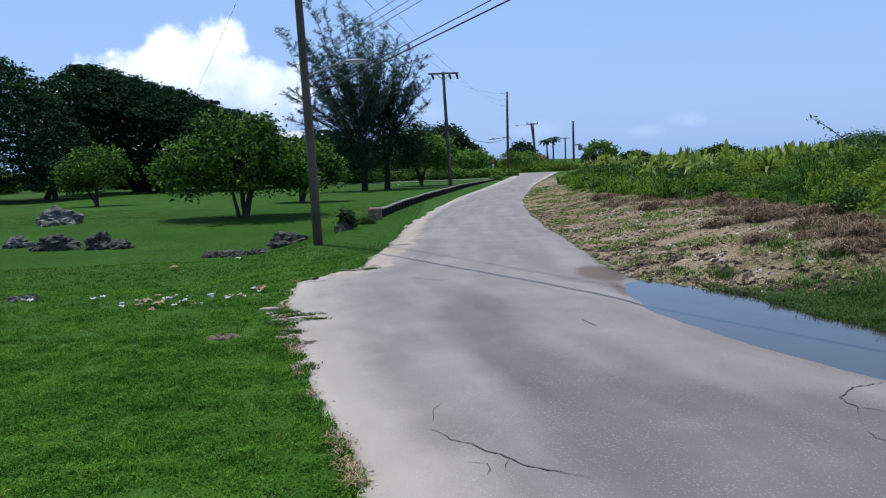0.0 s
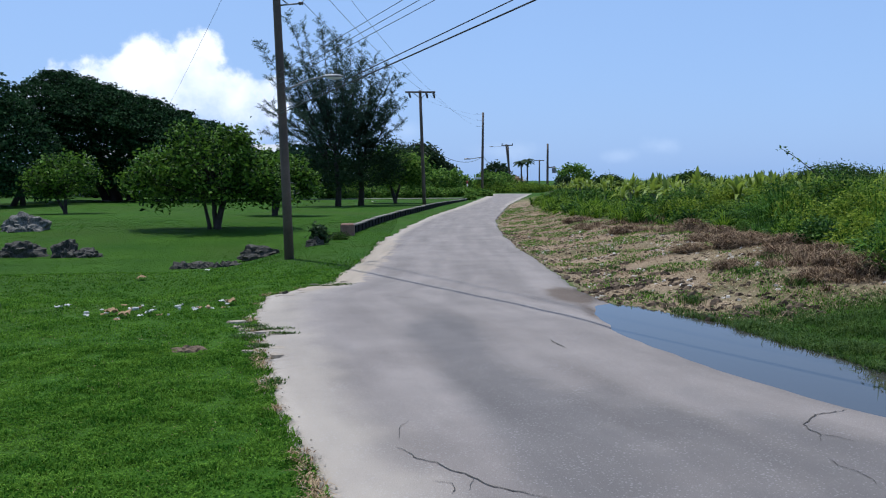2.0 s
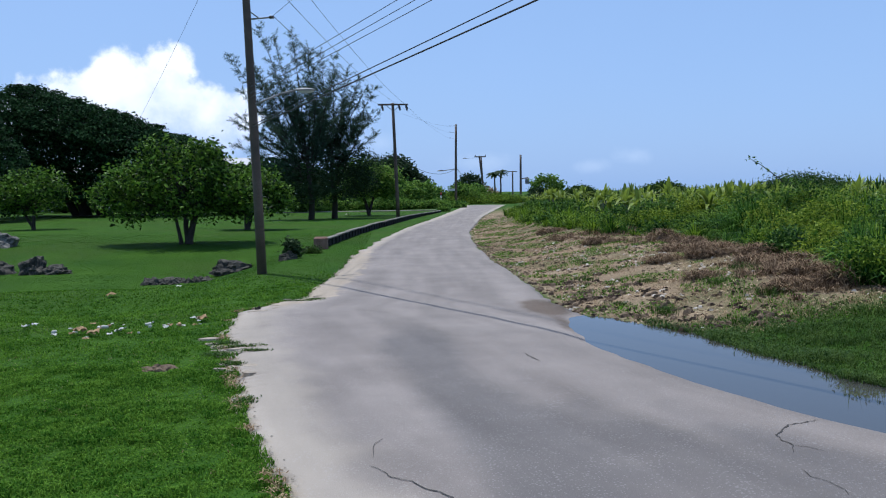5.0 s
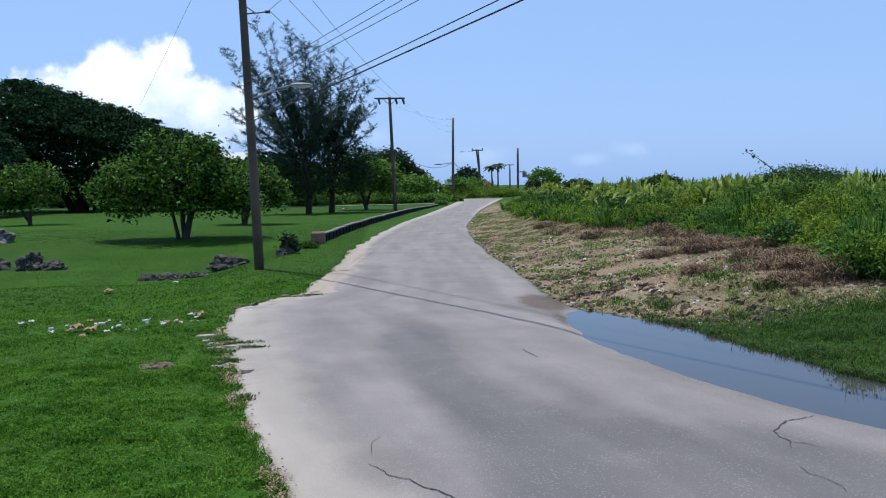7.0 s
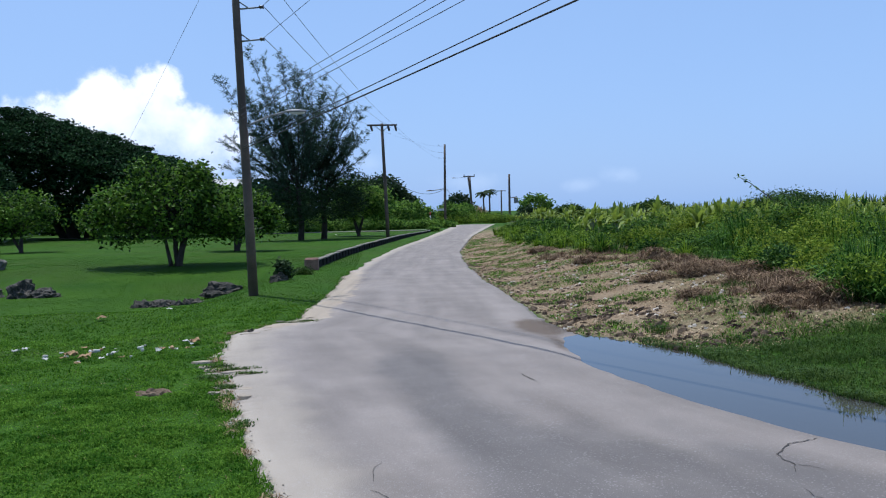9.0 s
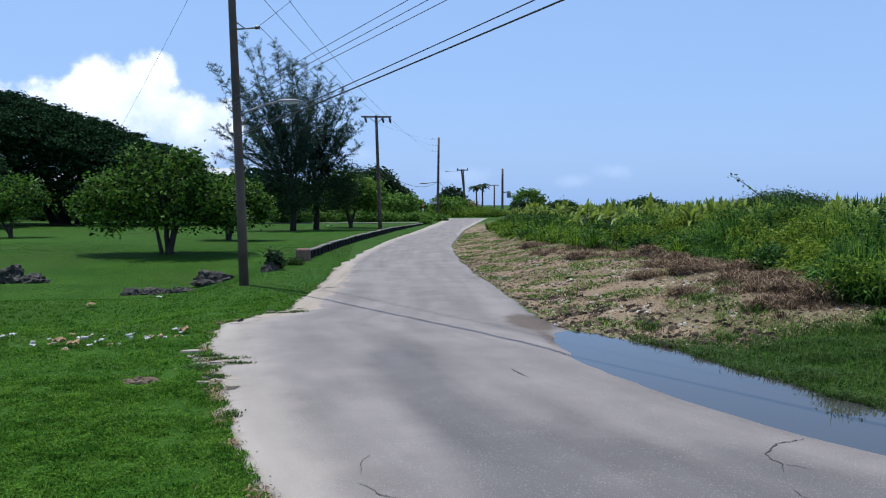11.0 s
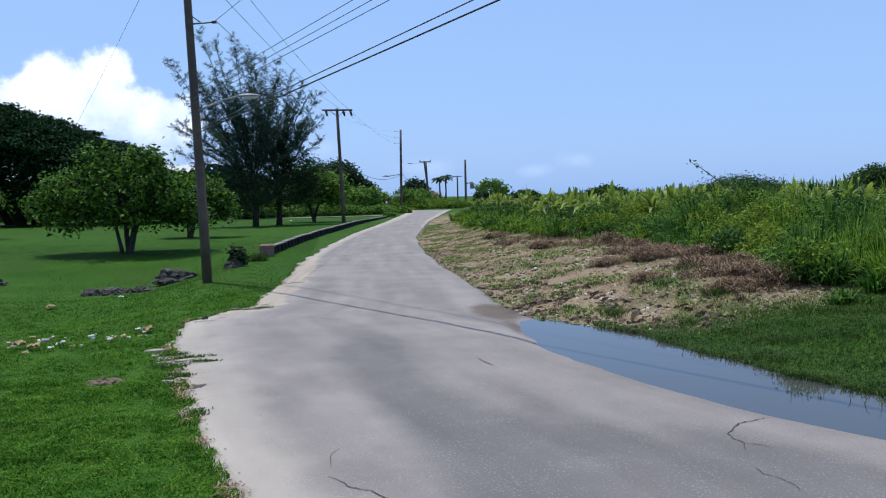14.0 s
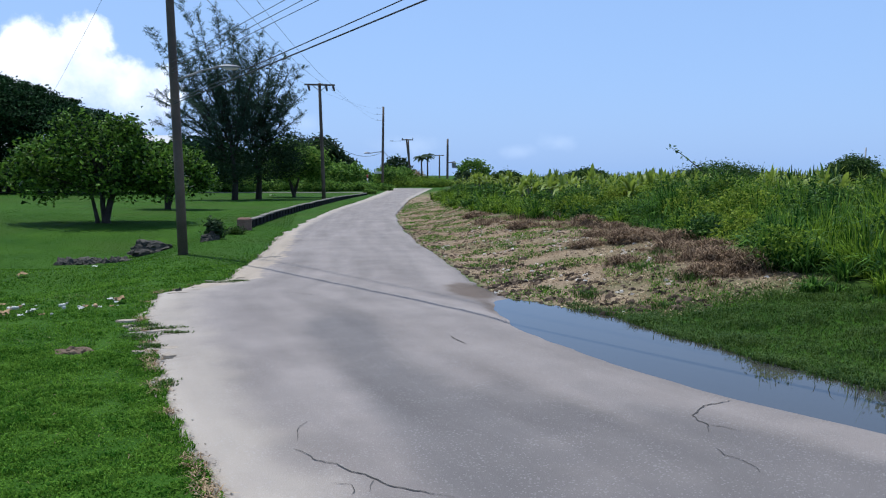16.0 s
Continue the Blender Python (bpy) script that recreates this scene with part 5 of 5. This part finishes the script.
for x, y, rx, rz in ((52.5, 60, 3.6, 4.2), (57.5, 58, 3.4, 4.0), (63, 56, 3.6, 4.2), (38.0, 75, 4.4, 3.0), (20.5, 62, 1.9, 2.2), (16.5, 72, 1.6, 2.1)):
    bush(x, y, rx, rz, FIELD_BUSH, "dark green bush standing in the field", 0.19, 1000, "bushes in the field", base=0.4)
bush(-3.2, 27.4, 0.24, 0.70, FAR_LEAF, "small scrubby dark bush beside the pole", 0.13, 40, "bushes by the road")
rock(-3.3, 27.2, (0.26, 0.2, 0.26), "dark stone under the scrubby bush", None, 11.0)
rock(-2.95, 30.4, (0.42, 0.24, 0.20), "low grey rubble before the parapet", None, 12.0)
bush(-2.75, 29.5, 0.28, 0.24, VERGE_BLADE, "low weeds before the parapet", 0.08, 40, "bushes by the road")
bush(5.6, 89, 0.7, 0.7, BUSH_LEAF, "small bush at the parapet's end", 0.16, 60, "bushes by the road")
for x, y, rx, rz in ((11.0, 137, 5.0, 1.5), (16.5, 142, 5.0, 1.7), (21.0, 140, 4.0, 1.3)):
    bush(x, y, rx, rz, WEED_LEAF, "grassy mound beside the far bend", 0.22, 420, "grassy mounds", ry=3.0)


# palms on the skyline
def palm(x, y, h, label):
    ob = thing("palm_tree", (x, y, 0), label, "palm", "palms on the skyline")
    part("trunk", tubes_mesh("trunk", [([(0, 0, -0.2), (0.1, 0, h * 0.5), (0, 0, h)], [0.24, 0.17, 0.15])], BARK, 8), BARK, ob)
    for k in range(13):
        a = k * 2.4
        d = Vector((math.cos(a), math.sin(a), 0))
        side = Vector((-d.y, d.x, 0))
        vs = []
        up = rng.uniform(0.1, 1.0)
        for i in range(7):
            s = i / 6 * 1.9
            p = Vector((0, 0, h)) + d * s + Vector((0, 0, up * s - (0.30 + 0.2 * up) * s * s))
            w = 0.42 * math.sin(math.pi * (0.12 + 0.86 * i / 6))
            vs += [p + side * w - Vector((0, 0, 0.15)), p + Vector((0, 0, 0.05)), p - side * w - Vector((0, 0, 0.15))]
        f = [(3 * i + j, 3 * i + j + 1, 3 * i + j + 4, 3 * i + j + 3) for i in range(6) for j in (0, 1)]
        part("frond", mesh_of("frond", [tuple(q) for q in vs], np.array(f), FAR_LEAF), FAR_LEAF, ob)
    return ob


palm(24.9, 190, 6.5, "palm tree on the skyline beyond the bend")
palm(23.4, 189, 5.9, "second palm tree on the skyline")


# ---- houses half hidden behind the trees ----
def house(x, y, w, d, h, label, turn=0.0):
    ob = thing("house", (x, y, 0), label, "house", "houses behind the trees", turn=turn)
    part("wall", box((w, d, h), (0, 0, h / 2), 0.02), WHITE_WALL, ob)
    bm = bmesh.new()
    e, rr = 0.5, 1.5
    pts = [(-w / 2 - e, -d / 2 - e, h), (w / 2 + e, -d / 2 - e, h), (w / 2 + e, d / 2 + e, h), (-w / 2 - e, d / 2 + e, h), (-w / 2 + 1, 0, h + rr), (w / 2 - 1, 0, h + rr)]
    vv = [bm.verts.new(q) for q in pts] + [bm.verts.new((q[0], q[1], q[2] - 0.18)) for q in pts[:4]]
    for q in ((0, 1, 5, 4), (1, 2, 5), (2, 3, 4, 5), (3, 0, 4), (0, 6, 7, 1), (1, 7, 8, 2), (2, 8, 9, 3), (3, 9, 6, 0), (6, 9, 8, 7)):
        bm.faces.new([vv[i] for i in q])
    part("roof", bm, ROOF, ob, "pale metal hip roof")
    for k in range(3):
        win = part("window", box((1.3, 0.12, 1.2), (-w / 3 + k * w / 3, -d / 2 - 0.02, h * 0.62), 0.02), POST_WHITE, ob)
        part("pane", box((1.05, 0.04, 0.95), (-w / 3 + k * w / 3, -d / 2 - 0.1, h * 0.62), 0.01), DARK_GLASS, win)
    return ob


house(-20.0, 112, 6, 6, 5.4, "pale house with a light roof behind trees")
house(-3.5, 150, 12, 8, 5.6, "far white house with a pale roof behind trees")
house(-42.0, 122, 13, 8, 5.2, "pale house glimpsed beneath the shade trees")

# marker posts near the far bend
for x, y in ((7.0, 117.2), (4.95, 117.9)):
    ob = thing("marker_post", (x, y, 0), "white roadside post with a red top", "post", "marker posts")
    bar(ob, "post", (0, 0, -0.1), (0, 0, 1.6), 0.09, POST_WHITE)
    bar(ob, "band", (0, 0, 1.6), (0, 0, 2.0), 0.11, POST_RED, "red painted top")

# ---- dry heaps along the bank ----
HEAPS = [(6.5, 25.5, 0.6, 0.24), (7.8, 23.4, 0.5, 0.45), (8.2, 22.3, 0.45, 0.3), (7.3, 20.8, 0.5, 0.2), (7.2, 18.3, 0.6, 0.32), (8.0, 17.6, 0.5, 0.36), (7.4, 16.4, 0.5, 0.22), (7.6, 15.2, 0.5, 0.40), (7.3, 14.1, 0.45, 0.26), (7.45, 13.2, 0.5, 0.38), (6.7, 13.5, 0.4, 0.2),
         (6.3, 18.7, 0.45, 0.16), (7.9, 29, 0.7, 0.3), (6.4, 33, 0.6, 0.25), (6.0, 15.6, 0.35, 0.14), (8.0, 19.8, 0.5, 0.3)]
for x, y, rx, rz in HEAPS:
    ob = thing("dry_heap", (x, y, height(x, y) - 0.05), "heap of uprooted dry brown grass and soil", "heap", "dry heaps on the bank")
    part("soil", lump((rx * 0.8, rx * 0.5, rz * 0.7), 0.8, 0.6, 3, x + y), CLOD, ob, "dark clotted soil")
    n = int(1900 * rx)
    a = unit(rng.normal(size=(n, 3)))
    a[:, 2] = abs(a[:, 2])
    q = a * np.array((rx * 0.98, rx * 0.66, rz * 0.85))
    loose = rng.normal(size=(n, 3)) * (rx * 0.85, rx * 0.6, 0)
    loose[:, 2] = [height(x + a_, y + b_) - height(x, y) for a_, b_, _ in loose]
    q = np.concatenate([q, loose])
    v, f1, f2 = blades(q - (0, 0, 0.02), np.concatenate([rng.uniform(0.05, 0.20, n), rng.uniform(0.03, 0.09, n)]), 0.013, 2.8)
    tagged(part("straw", mesh_of("straw", v, [f1, f2], HEAP_STRAW), HEAP_STRAW, ob), kind="stuff")


# ---- tufts, tall grass and weeds of the field ----
def tuft(x, y, h, n, label, leaf, group, w=0.016):
    ob = thing("grass_tuft", (x, y, height(x, y)), label, "grass", group)
    r = 0.10 + 0.16 * h
    q = np.stack([rng.normal(size=n) * r, rng.normal(size=n) * r, np.full(n, -0.02)], 1)
    v, f1, f2 = blades(q, rng.uniform(0.45, 1.0, n) * h, w, 1.0)
    tagged(part("foliage", mesh_of("foliage", v, [f1, f2], leaf), leaf, ob), kind="stuff")
    return ob


for x, y, h in ((4.55, 13.5, 0.24), (5.4, 12.2, 0.18), (6.3, 13.4, 0.3), (5.9, 14.6, 0.22), (6.9, 15.9, 0.3), (4.1, 14.6, 0.14), (5.2, 16.5, 0.16), (4.4, 18.2, 0.15), (5.0, 21, 0.18), (4.2, 12.9, 0.12), (5.6, 10.6, 0.16), (6.6, 10.0, 0.2), (7.0, 8.6, 0.2), (5.35, 8.0, 0.22), (5.5, 7.55, 0.3), (5.7, 7.1, 0.34), (5.85, 6.75, 0.3), (6.1, 6.4, 0.36), (6.3, 6.05, 0.34), (4.75, 10.2, 0.16), (5.1, 8.8, 0.18), (6.35, 7.4, 0.26)):
    tuft(x, y, h * (0.5 if y < 11 else 0.8), 160, "small green weed tuft on the bank", VERGE_BLADE, "weed tufts on the bank", 0.012)


def field_spot(x, y):
    return x > along(VEG_EDGE, y) + 0.25 * wave(x, y, 0.9, 2)


def field_height(x, y):
    """Growth rises from the edge of the field inwards."""
    d = x - along(VEG_EDGE, y)
    return 0.50 + 0.80 * ease(0, 2.5, d) + 0.55 * wave(x, y, 1.6, 7) + 0.25 * wave(x, y, 4.5, 3) + 1.1 * ease(5, 36, d)


def arching(roots, ways, lengths, widths, droop):
    """Long grass leaves of three lengths of strip that rise, lean out and hang over at the tip."""
    n = len(roots)
    side = unit(np.stack([-ways[:, 1], ways[:, 0], np.zeros(n)], 1) + rng.normal(size=(n, 3)) * 0.25)
    L, W, D = (np.asarray(q).reshape(-1, 1) for q in (lengths, widths, droop))
    rows = []
    for s, w in ((0.0, 0.7), (0.4, 1.0), (0.75, 0.75)):
        c = roots + ways * L * s * (0.25 + 0.75 * s) * D + np.array((0, 0, 1.0)) * L * (s - 0.62 * D * s * s)
        rows += [c - side * W * w * 0.5, c + side * W * w * 0.5]
    rows.append(roots + ways * L * D + np.array((0, 0, 1.0)) * L * (1 - 0.75 * D))
    v = np.stack(rows, 1)
    i = 7 * np.arange(n).reshape(-1, 1)
    return v.reshape(-1, 3), np.concatenate([i + np.array([[0, 1, 3, 2]]), i + np.array([[2, 3, 5, 4]])]), i + np.array([[4, 5, 6]])


def tussocks(places, per, width, tall, reach=1.0, deep=None):
    """Bunches of arching grass leaves, each bunch with its own size and lean."""
    R, A, L, D = [], [], [], []
    for x, y, z in places:
        h = tall * (deep or field_height)(x, y) * rng.uniform(0.65, 1.25)
        a = rng.uniform(0, 6.283, per)
        q = np.abs(rng.normal(size=per)) * (0.05 + 0.07 * h)
        R.append(np.stack([x + np.cos(a) * q, y + np.sin(a) * q, np.full(per, z - 0.04)], 1))
        a = a + rng.normal(size=per) * 0.5
        A.append(np.stack([np.cos(a), np.sin(a), np.zeros(per)], 1))
        L.append(h * rng.uniform(0.55, 1.35, per))
        D.append(reach * rng.uniform(0.08, 0.85, per))
    n = sum(map(len, L))
    return arching(np.concatenate(R), np.concatenate(A), np.concatenate(L), width * rng.uniform(0.6, 1.3, n), np.concatenate(D))


def mounds(places, size, leaf_count, tall=1.0, spread=0.10):
    """Rounded masses of leafy weeds and vines with dark hollows between them."""
    lobes = []
    for x, y, z in places:
        h = tall * field_height(x, y) * rng.uniform(0.75, 1.15)
        r = rng.uniform(0.32, 0.75) * (0.6 + 0.3 * h)
        lobes.append((x, y, z + h * 0.56, r, r, h * 0.46, int(leaf_count * r), 9))
    return cloud_of_leaves(lobes, size, spread, 0.35, 0.55)[0]


# tall grass in bunches along the field's edge, leafy masses behind and between; vines and the darker copies, with shade
# in their colour, keep to their own patches
def patches(places, seed, size=2.1, cut=0.0):
    m = np.array([wave(x, y, size, seed) > cut for x, y, _ in places])
    return places[m], places[~m]


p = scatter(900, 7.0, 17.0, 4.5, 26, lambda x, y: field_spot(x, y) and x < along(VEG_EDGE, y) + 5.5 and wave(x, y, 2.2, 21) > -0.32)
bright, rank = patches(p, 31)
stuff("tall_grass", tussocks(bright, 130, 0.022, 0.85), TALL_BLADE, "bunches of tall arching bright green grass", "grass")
stuff("shaded_grass", tussocks(rank, 150, 0.026, 0.86, 1.2), SHADED_BLADE, "thick bunches of arching grass in a shaded green", "grass")
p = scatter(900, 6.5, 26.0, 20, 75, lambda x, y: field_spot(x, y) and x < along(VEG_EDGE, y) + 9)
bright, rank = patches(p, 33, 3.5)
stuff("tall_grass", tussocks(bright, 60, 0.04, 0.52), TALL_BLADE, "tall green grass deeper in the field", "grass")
stuff("shaded_grass", tussocks(rank, 60, 0.045, 0.58), SHADED_BLADE, "deeper field grass in a shaded green", "grass")
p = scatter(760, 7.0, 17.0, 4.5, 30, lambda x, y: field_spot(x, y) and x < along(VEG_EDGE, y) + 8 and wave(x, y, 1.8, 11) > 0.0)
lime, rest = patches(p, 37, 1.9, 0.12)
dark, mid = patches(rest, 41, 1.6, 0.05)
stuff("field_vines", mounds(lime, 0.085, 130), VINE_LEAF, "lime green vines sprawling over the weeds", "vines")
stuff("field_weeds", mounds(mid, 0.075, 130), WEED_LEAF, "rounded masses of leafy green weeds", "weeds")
stuff("shaded_weeds", mounds(dark, 0.095, 130, 1.12), SHADED_WEED_LEAF, "leafy weed masses with shade in their green", "shrubs")
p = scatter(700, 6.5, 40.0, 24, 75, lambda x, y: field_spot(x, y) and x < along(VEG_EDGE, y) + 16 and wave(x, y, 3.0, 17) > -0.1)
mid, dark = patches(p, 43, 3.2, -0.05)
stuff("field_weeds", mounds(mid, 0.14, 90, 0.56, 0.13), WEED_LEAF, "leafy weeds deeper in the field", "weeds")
stuff("shaded_weeds", mounds(dark, 0.15, 90, 0.74, 0.13), SHADED_WEED_LEAF, "deeper field weeds with shade in their green", "shrubs")
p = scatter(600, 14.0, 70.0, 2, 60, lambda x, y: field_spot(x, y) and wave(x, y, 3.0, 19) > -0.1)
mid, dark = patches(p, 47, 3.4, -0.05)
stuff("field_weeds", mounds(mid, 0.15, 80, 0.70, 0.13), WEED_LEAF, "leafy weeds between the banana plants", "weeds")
stuff("shaded_weeds", mounds(dark, 0.15, 80, 0.84, 0.13), SHADED_WEED_LEAF, "weeds between banana plants with shade in their green", "shrubs")
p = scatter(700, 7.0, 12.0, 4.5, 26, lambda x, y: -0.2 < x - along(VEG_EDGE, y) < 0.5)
stuff("edge_grass", tussocks(p, 60, 0.018, 0.55, 1.1), SHADED_BLADE, "low grass along the field's edge", "grass")
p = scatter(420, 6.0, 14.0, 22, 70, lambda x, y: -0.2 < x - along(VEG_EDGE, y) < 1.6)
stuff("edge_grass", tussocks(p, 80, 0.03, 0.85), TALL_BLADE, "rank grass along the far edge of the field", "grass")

# dead grass raked up between the bank and the field
p = scatter(520, 5.6, 9.4, 12.6, 30, lambda x, y: -1.7 < x - along(VEG_EDGE, y) < 0.25 and wave(x, y, 1.1, 23) > -0.12)
stuff("dead_grass", tussocks(p, 70, 0.014, 1.0, 1.5, lambda x, y: 0.22 + 0.16 * wave(x, y, 0.9, 5)), HEAP_STRAW, "matted dead brown grass along the field's edge", "straw")


# ---- banana plants ----
def banana_leaf(length, width, rise, seed):
    """A broad leaf folded along its midrib, arching over, with a torn wavy rim."""
    rows = 9
    vs = []
    for i in range(rows):
        k = i / (rows - 1)
        s = length * k
        out = s * math.cos(rise) * (0.75 + 0.25 * k)
        z = s * math.sin(rise) - length * 0.72 * k ** 2.2 * math.cos(rise * 0.8)
        w = width * (0.10 if k < 0.12 else math.sin(math.pi * min(1, 0.10 + 0.90 * k)) ** 0.8 * (1.08 - 0.4 * k)) * (1 + 0.25 * noise.noise(Vector((k * 7, seed, 0))))
        fold = 0.30 * w
        vs += [(out, w, z + fold - 0.12 * w * k), (out, 0, z), (out, -w, z + fold - 0.12 * w * k)]
    f = [(3 * i + j, 3 * i + j + 1, 3 * i + j + 4, 3 * i + j + 3) for i in range(rows - 1) for j in (0, 1)]
    return np.array(vs), np.array(f)


LEAF_KINDS = []
for k in range(6):
    v, f = banana_leaf(1.0, 0.078 + 0.012 * (k % 3), radians((82, 74, 66, 57, 46, 34)[k]), k * 3.1)
    LEAF_KINDS.append(mesh_of("leaf", v, f, BANANA_LEAF, True))
STEM_KIND = tubes_mesh("stem", [([(0, 0, -0.1), (0.01, 0, 0.5), (0, 0, 1.0)], [0.12, 0.095, 0.06])], BANANA_STEM, 8)


def banana_plant(x, y, h):
    ob = thing("banana_plant", (x, y, height(x, y)), "young banana plant with broad torn green leaves", "banana plant", "banana plants in the field")
    st = part("stem", STEM_KIND, BANANA_STEM, ob)
    st.scale = (0.8, 0.8, h * 0.42)
    count = rng.integers(11, 16)
    for i in range(count):
        lf = part("leaf", LEAF_KINDS[int(rng.integers(0, 6))], BANANA_LEAF, ob)
        s = h * rng.uniform(0.40, 0.60)
        lf.location = (0, 0, h * rng.uniform(0.36, 0.43))
        lf.rotation_euler = (0, 0, i * 2.4 + rng.uniform(-0.4, 0.4))
        lf.scale = (s, s * rng.uniform(0.85, 1.2), s)
    return ob


spots = []
while len(spots) < 90:
    y = rng.uniform(22, 62)
    x = along(VEG_EDGE, y) + rng.uniform(2.0, 14)
    if all(math.hypot(x - a, y - b) > 1.5 for a, b in spots):
        spots.append((x, y))
for x, y in spots:
    banana_plant(x, y, 1.22 * field_height(x, y) + rng.uniform(0.2, 0.8))

# the rest of the plantation
V, F, n = [], [], 0
forms = [banana_leaf(1.0, 0.040 + 0.0012 * (90 - a), radians(a), a) for a in (89, 80, 70, 60, 46)]
p = scatter(2600, 12.0, 130.0, 6, 190, lambda x, y: x > along(VEG_EDGE, min(y, 125)) + (4 if y < 62 else 1.5) and (y < 125 or x > 24 + (y - 125) * 0.2))
for x, y, z in p:
    h = 1.12 * min(2.75, field_height(x, min(y, 125))) + rng.uniform(-0.1, 0.8)
    for i in range(9):
        v, f = forms[int(rng.integers(0, 5))]
        s = h * rng.uniform(0.34, 0.62)
        a = i * 2.4 + rng.uniform(-0.5, 0.5)
        c, sn = math.cos(a), math.sin(a)
        w = v * s * (1, rng.uniform(0.4, 1.1), 1)
        V.append(np.stack([x + w[:, 0] * c - w[:, 1] * sn, y + w[:, 0] * sn + w[:, 1] * c, z + h * 0.36 + w[:, 2]], 1))
        F.append(f + n)
        n += len(v)
stuff("banana_field", (np.concatenate(V), np.concatenate(F)), BANANA_LEAF, "wide field of green banana plants", "banana plants")

# a long arching shoot that stands above the weeds
shoot = thing("arching_shoot", (13.6, 27.0, 0.5), "long arching leafy shoot above the field", "shrub")
pts = [(0, 0, 0), (-0.1, 0, 1.0), (-0.6, 0.2, 1.85), (-1.2, 0.4, 2.35), (-1.6, 0.5, 2.6)]
part("stem", tubes_mesh("stem", [(pts, [0.03, 0.025, 0.018, 0.012, 0.006])], BARK, 6), BARK, shoot)
c = np.concatenate([np.array(Vector(pts[i]).lerp(Vector(pts[i + 1]), k) + Vector((rng.normal() * 0.05, rng.normal() * 0.05, rng.normal() * 0.05))).reshape(1, 3) for i in (1, 2, 3) for k in np.linspace(0, 1, 14)])
v, f = leaves(c, rng.uniform(0.08, 0.16, len(c)), 0.3, 0.5)
part("leaves", mesh_of("leaves", v, f, WEED_LEAF), WEED_LEAF, shoot)
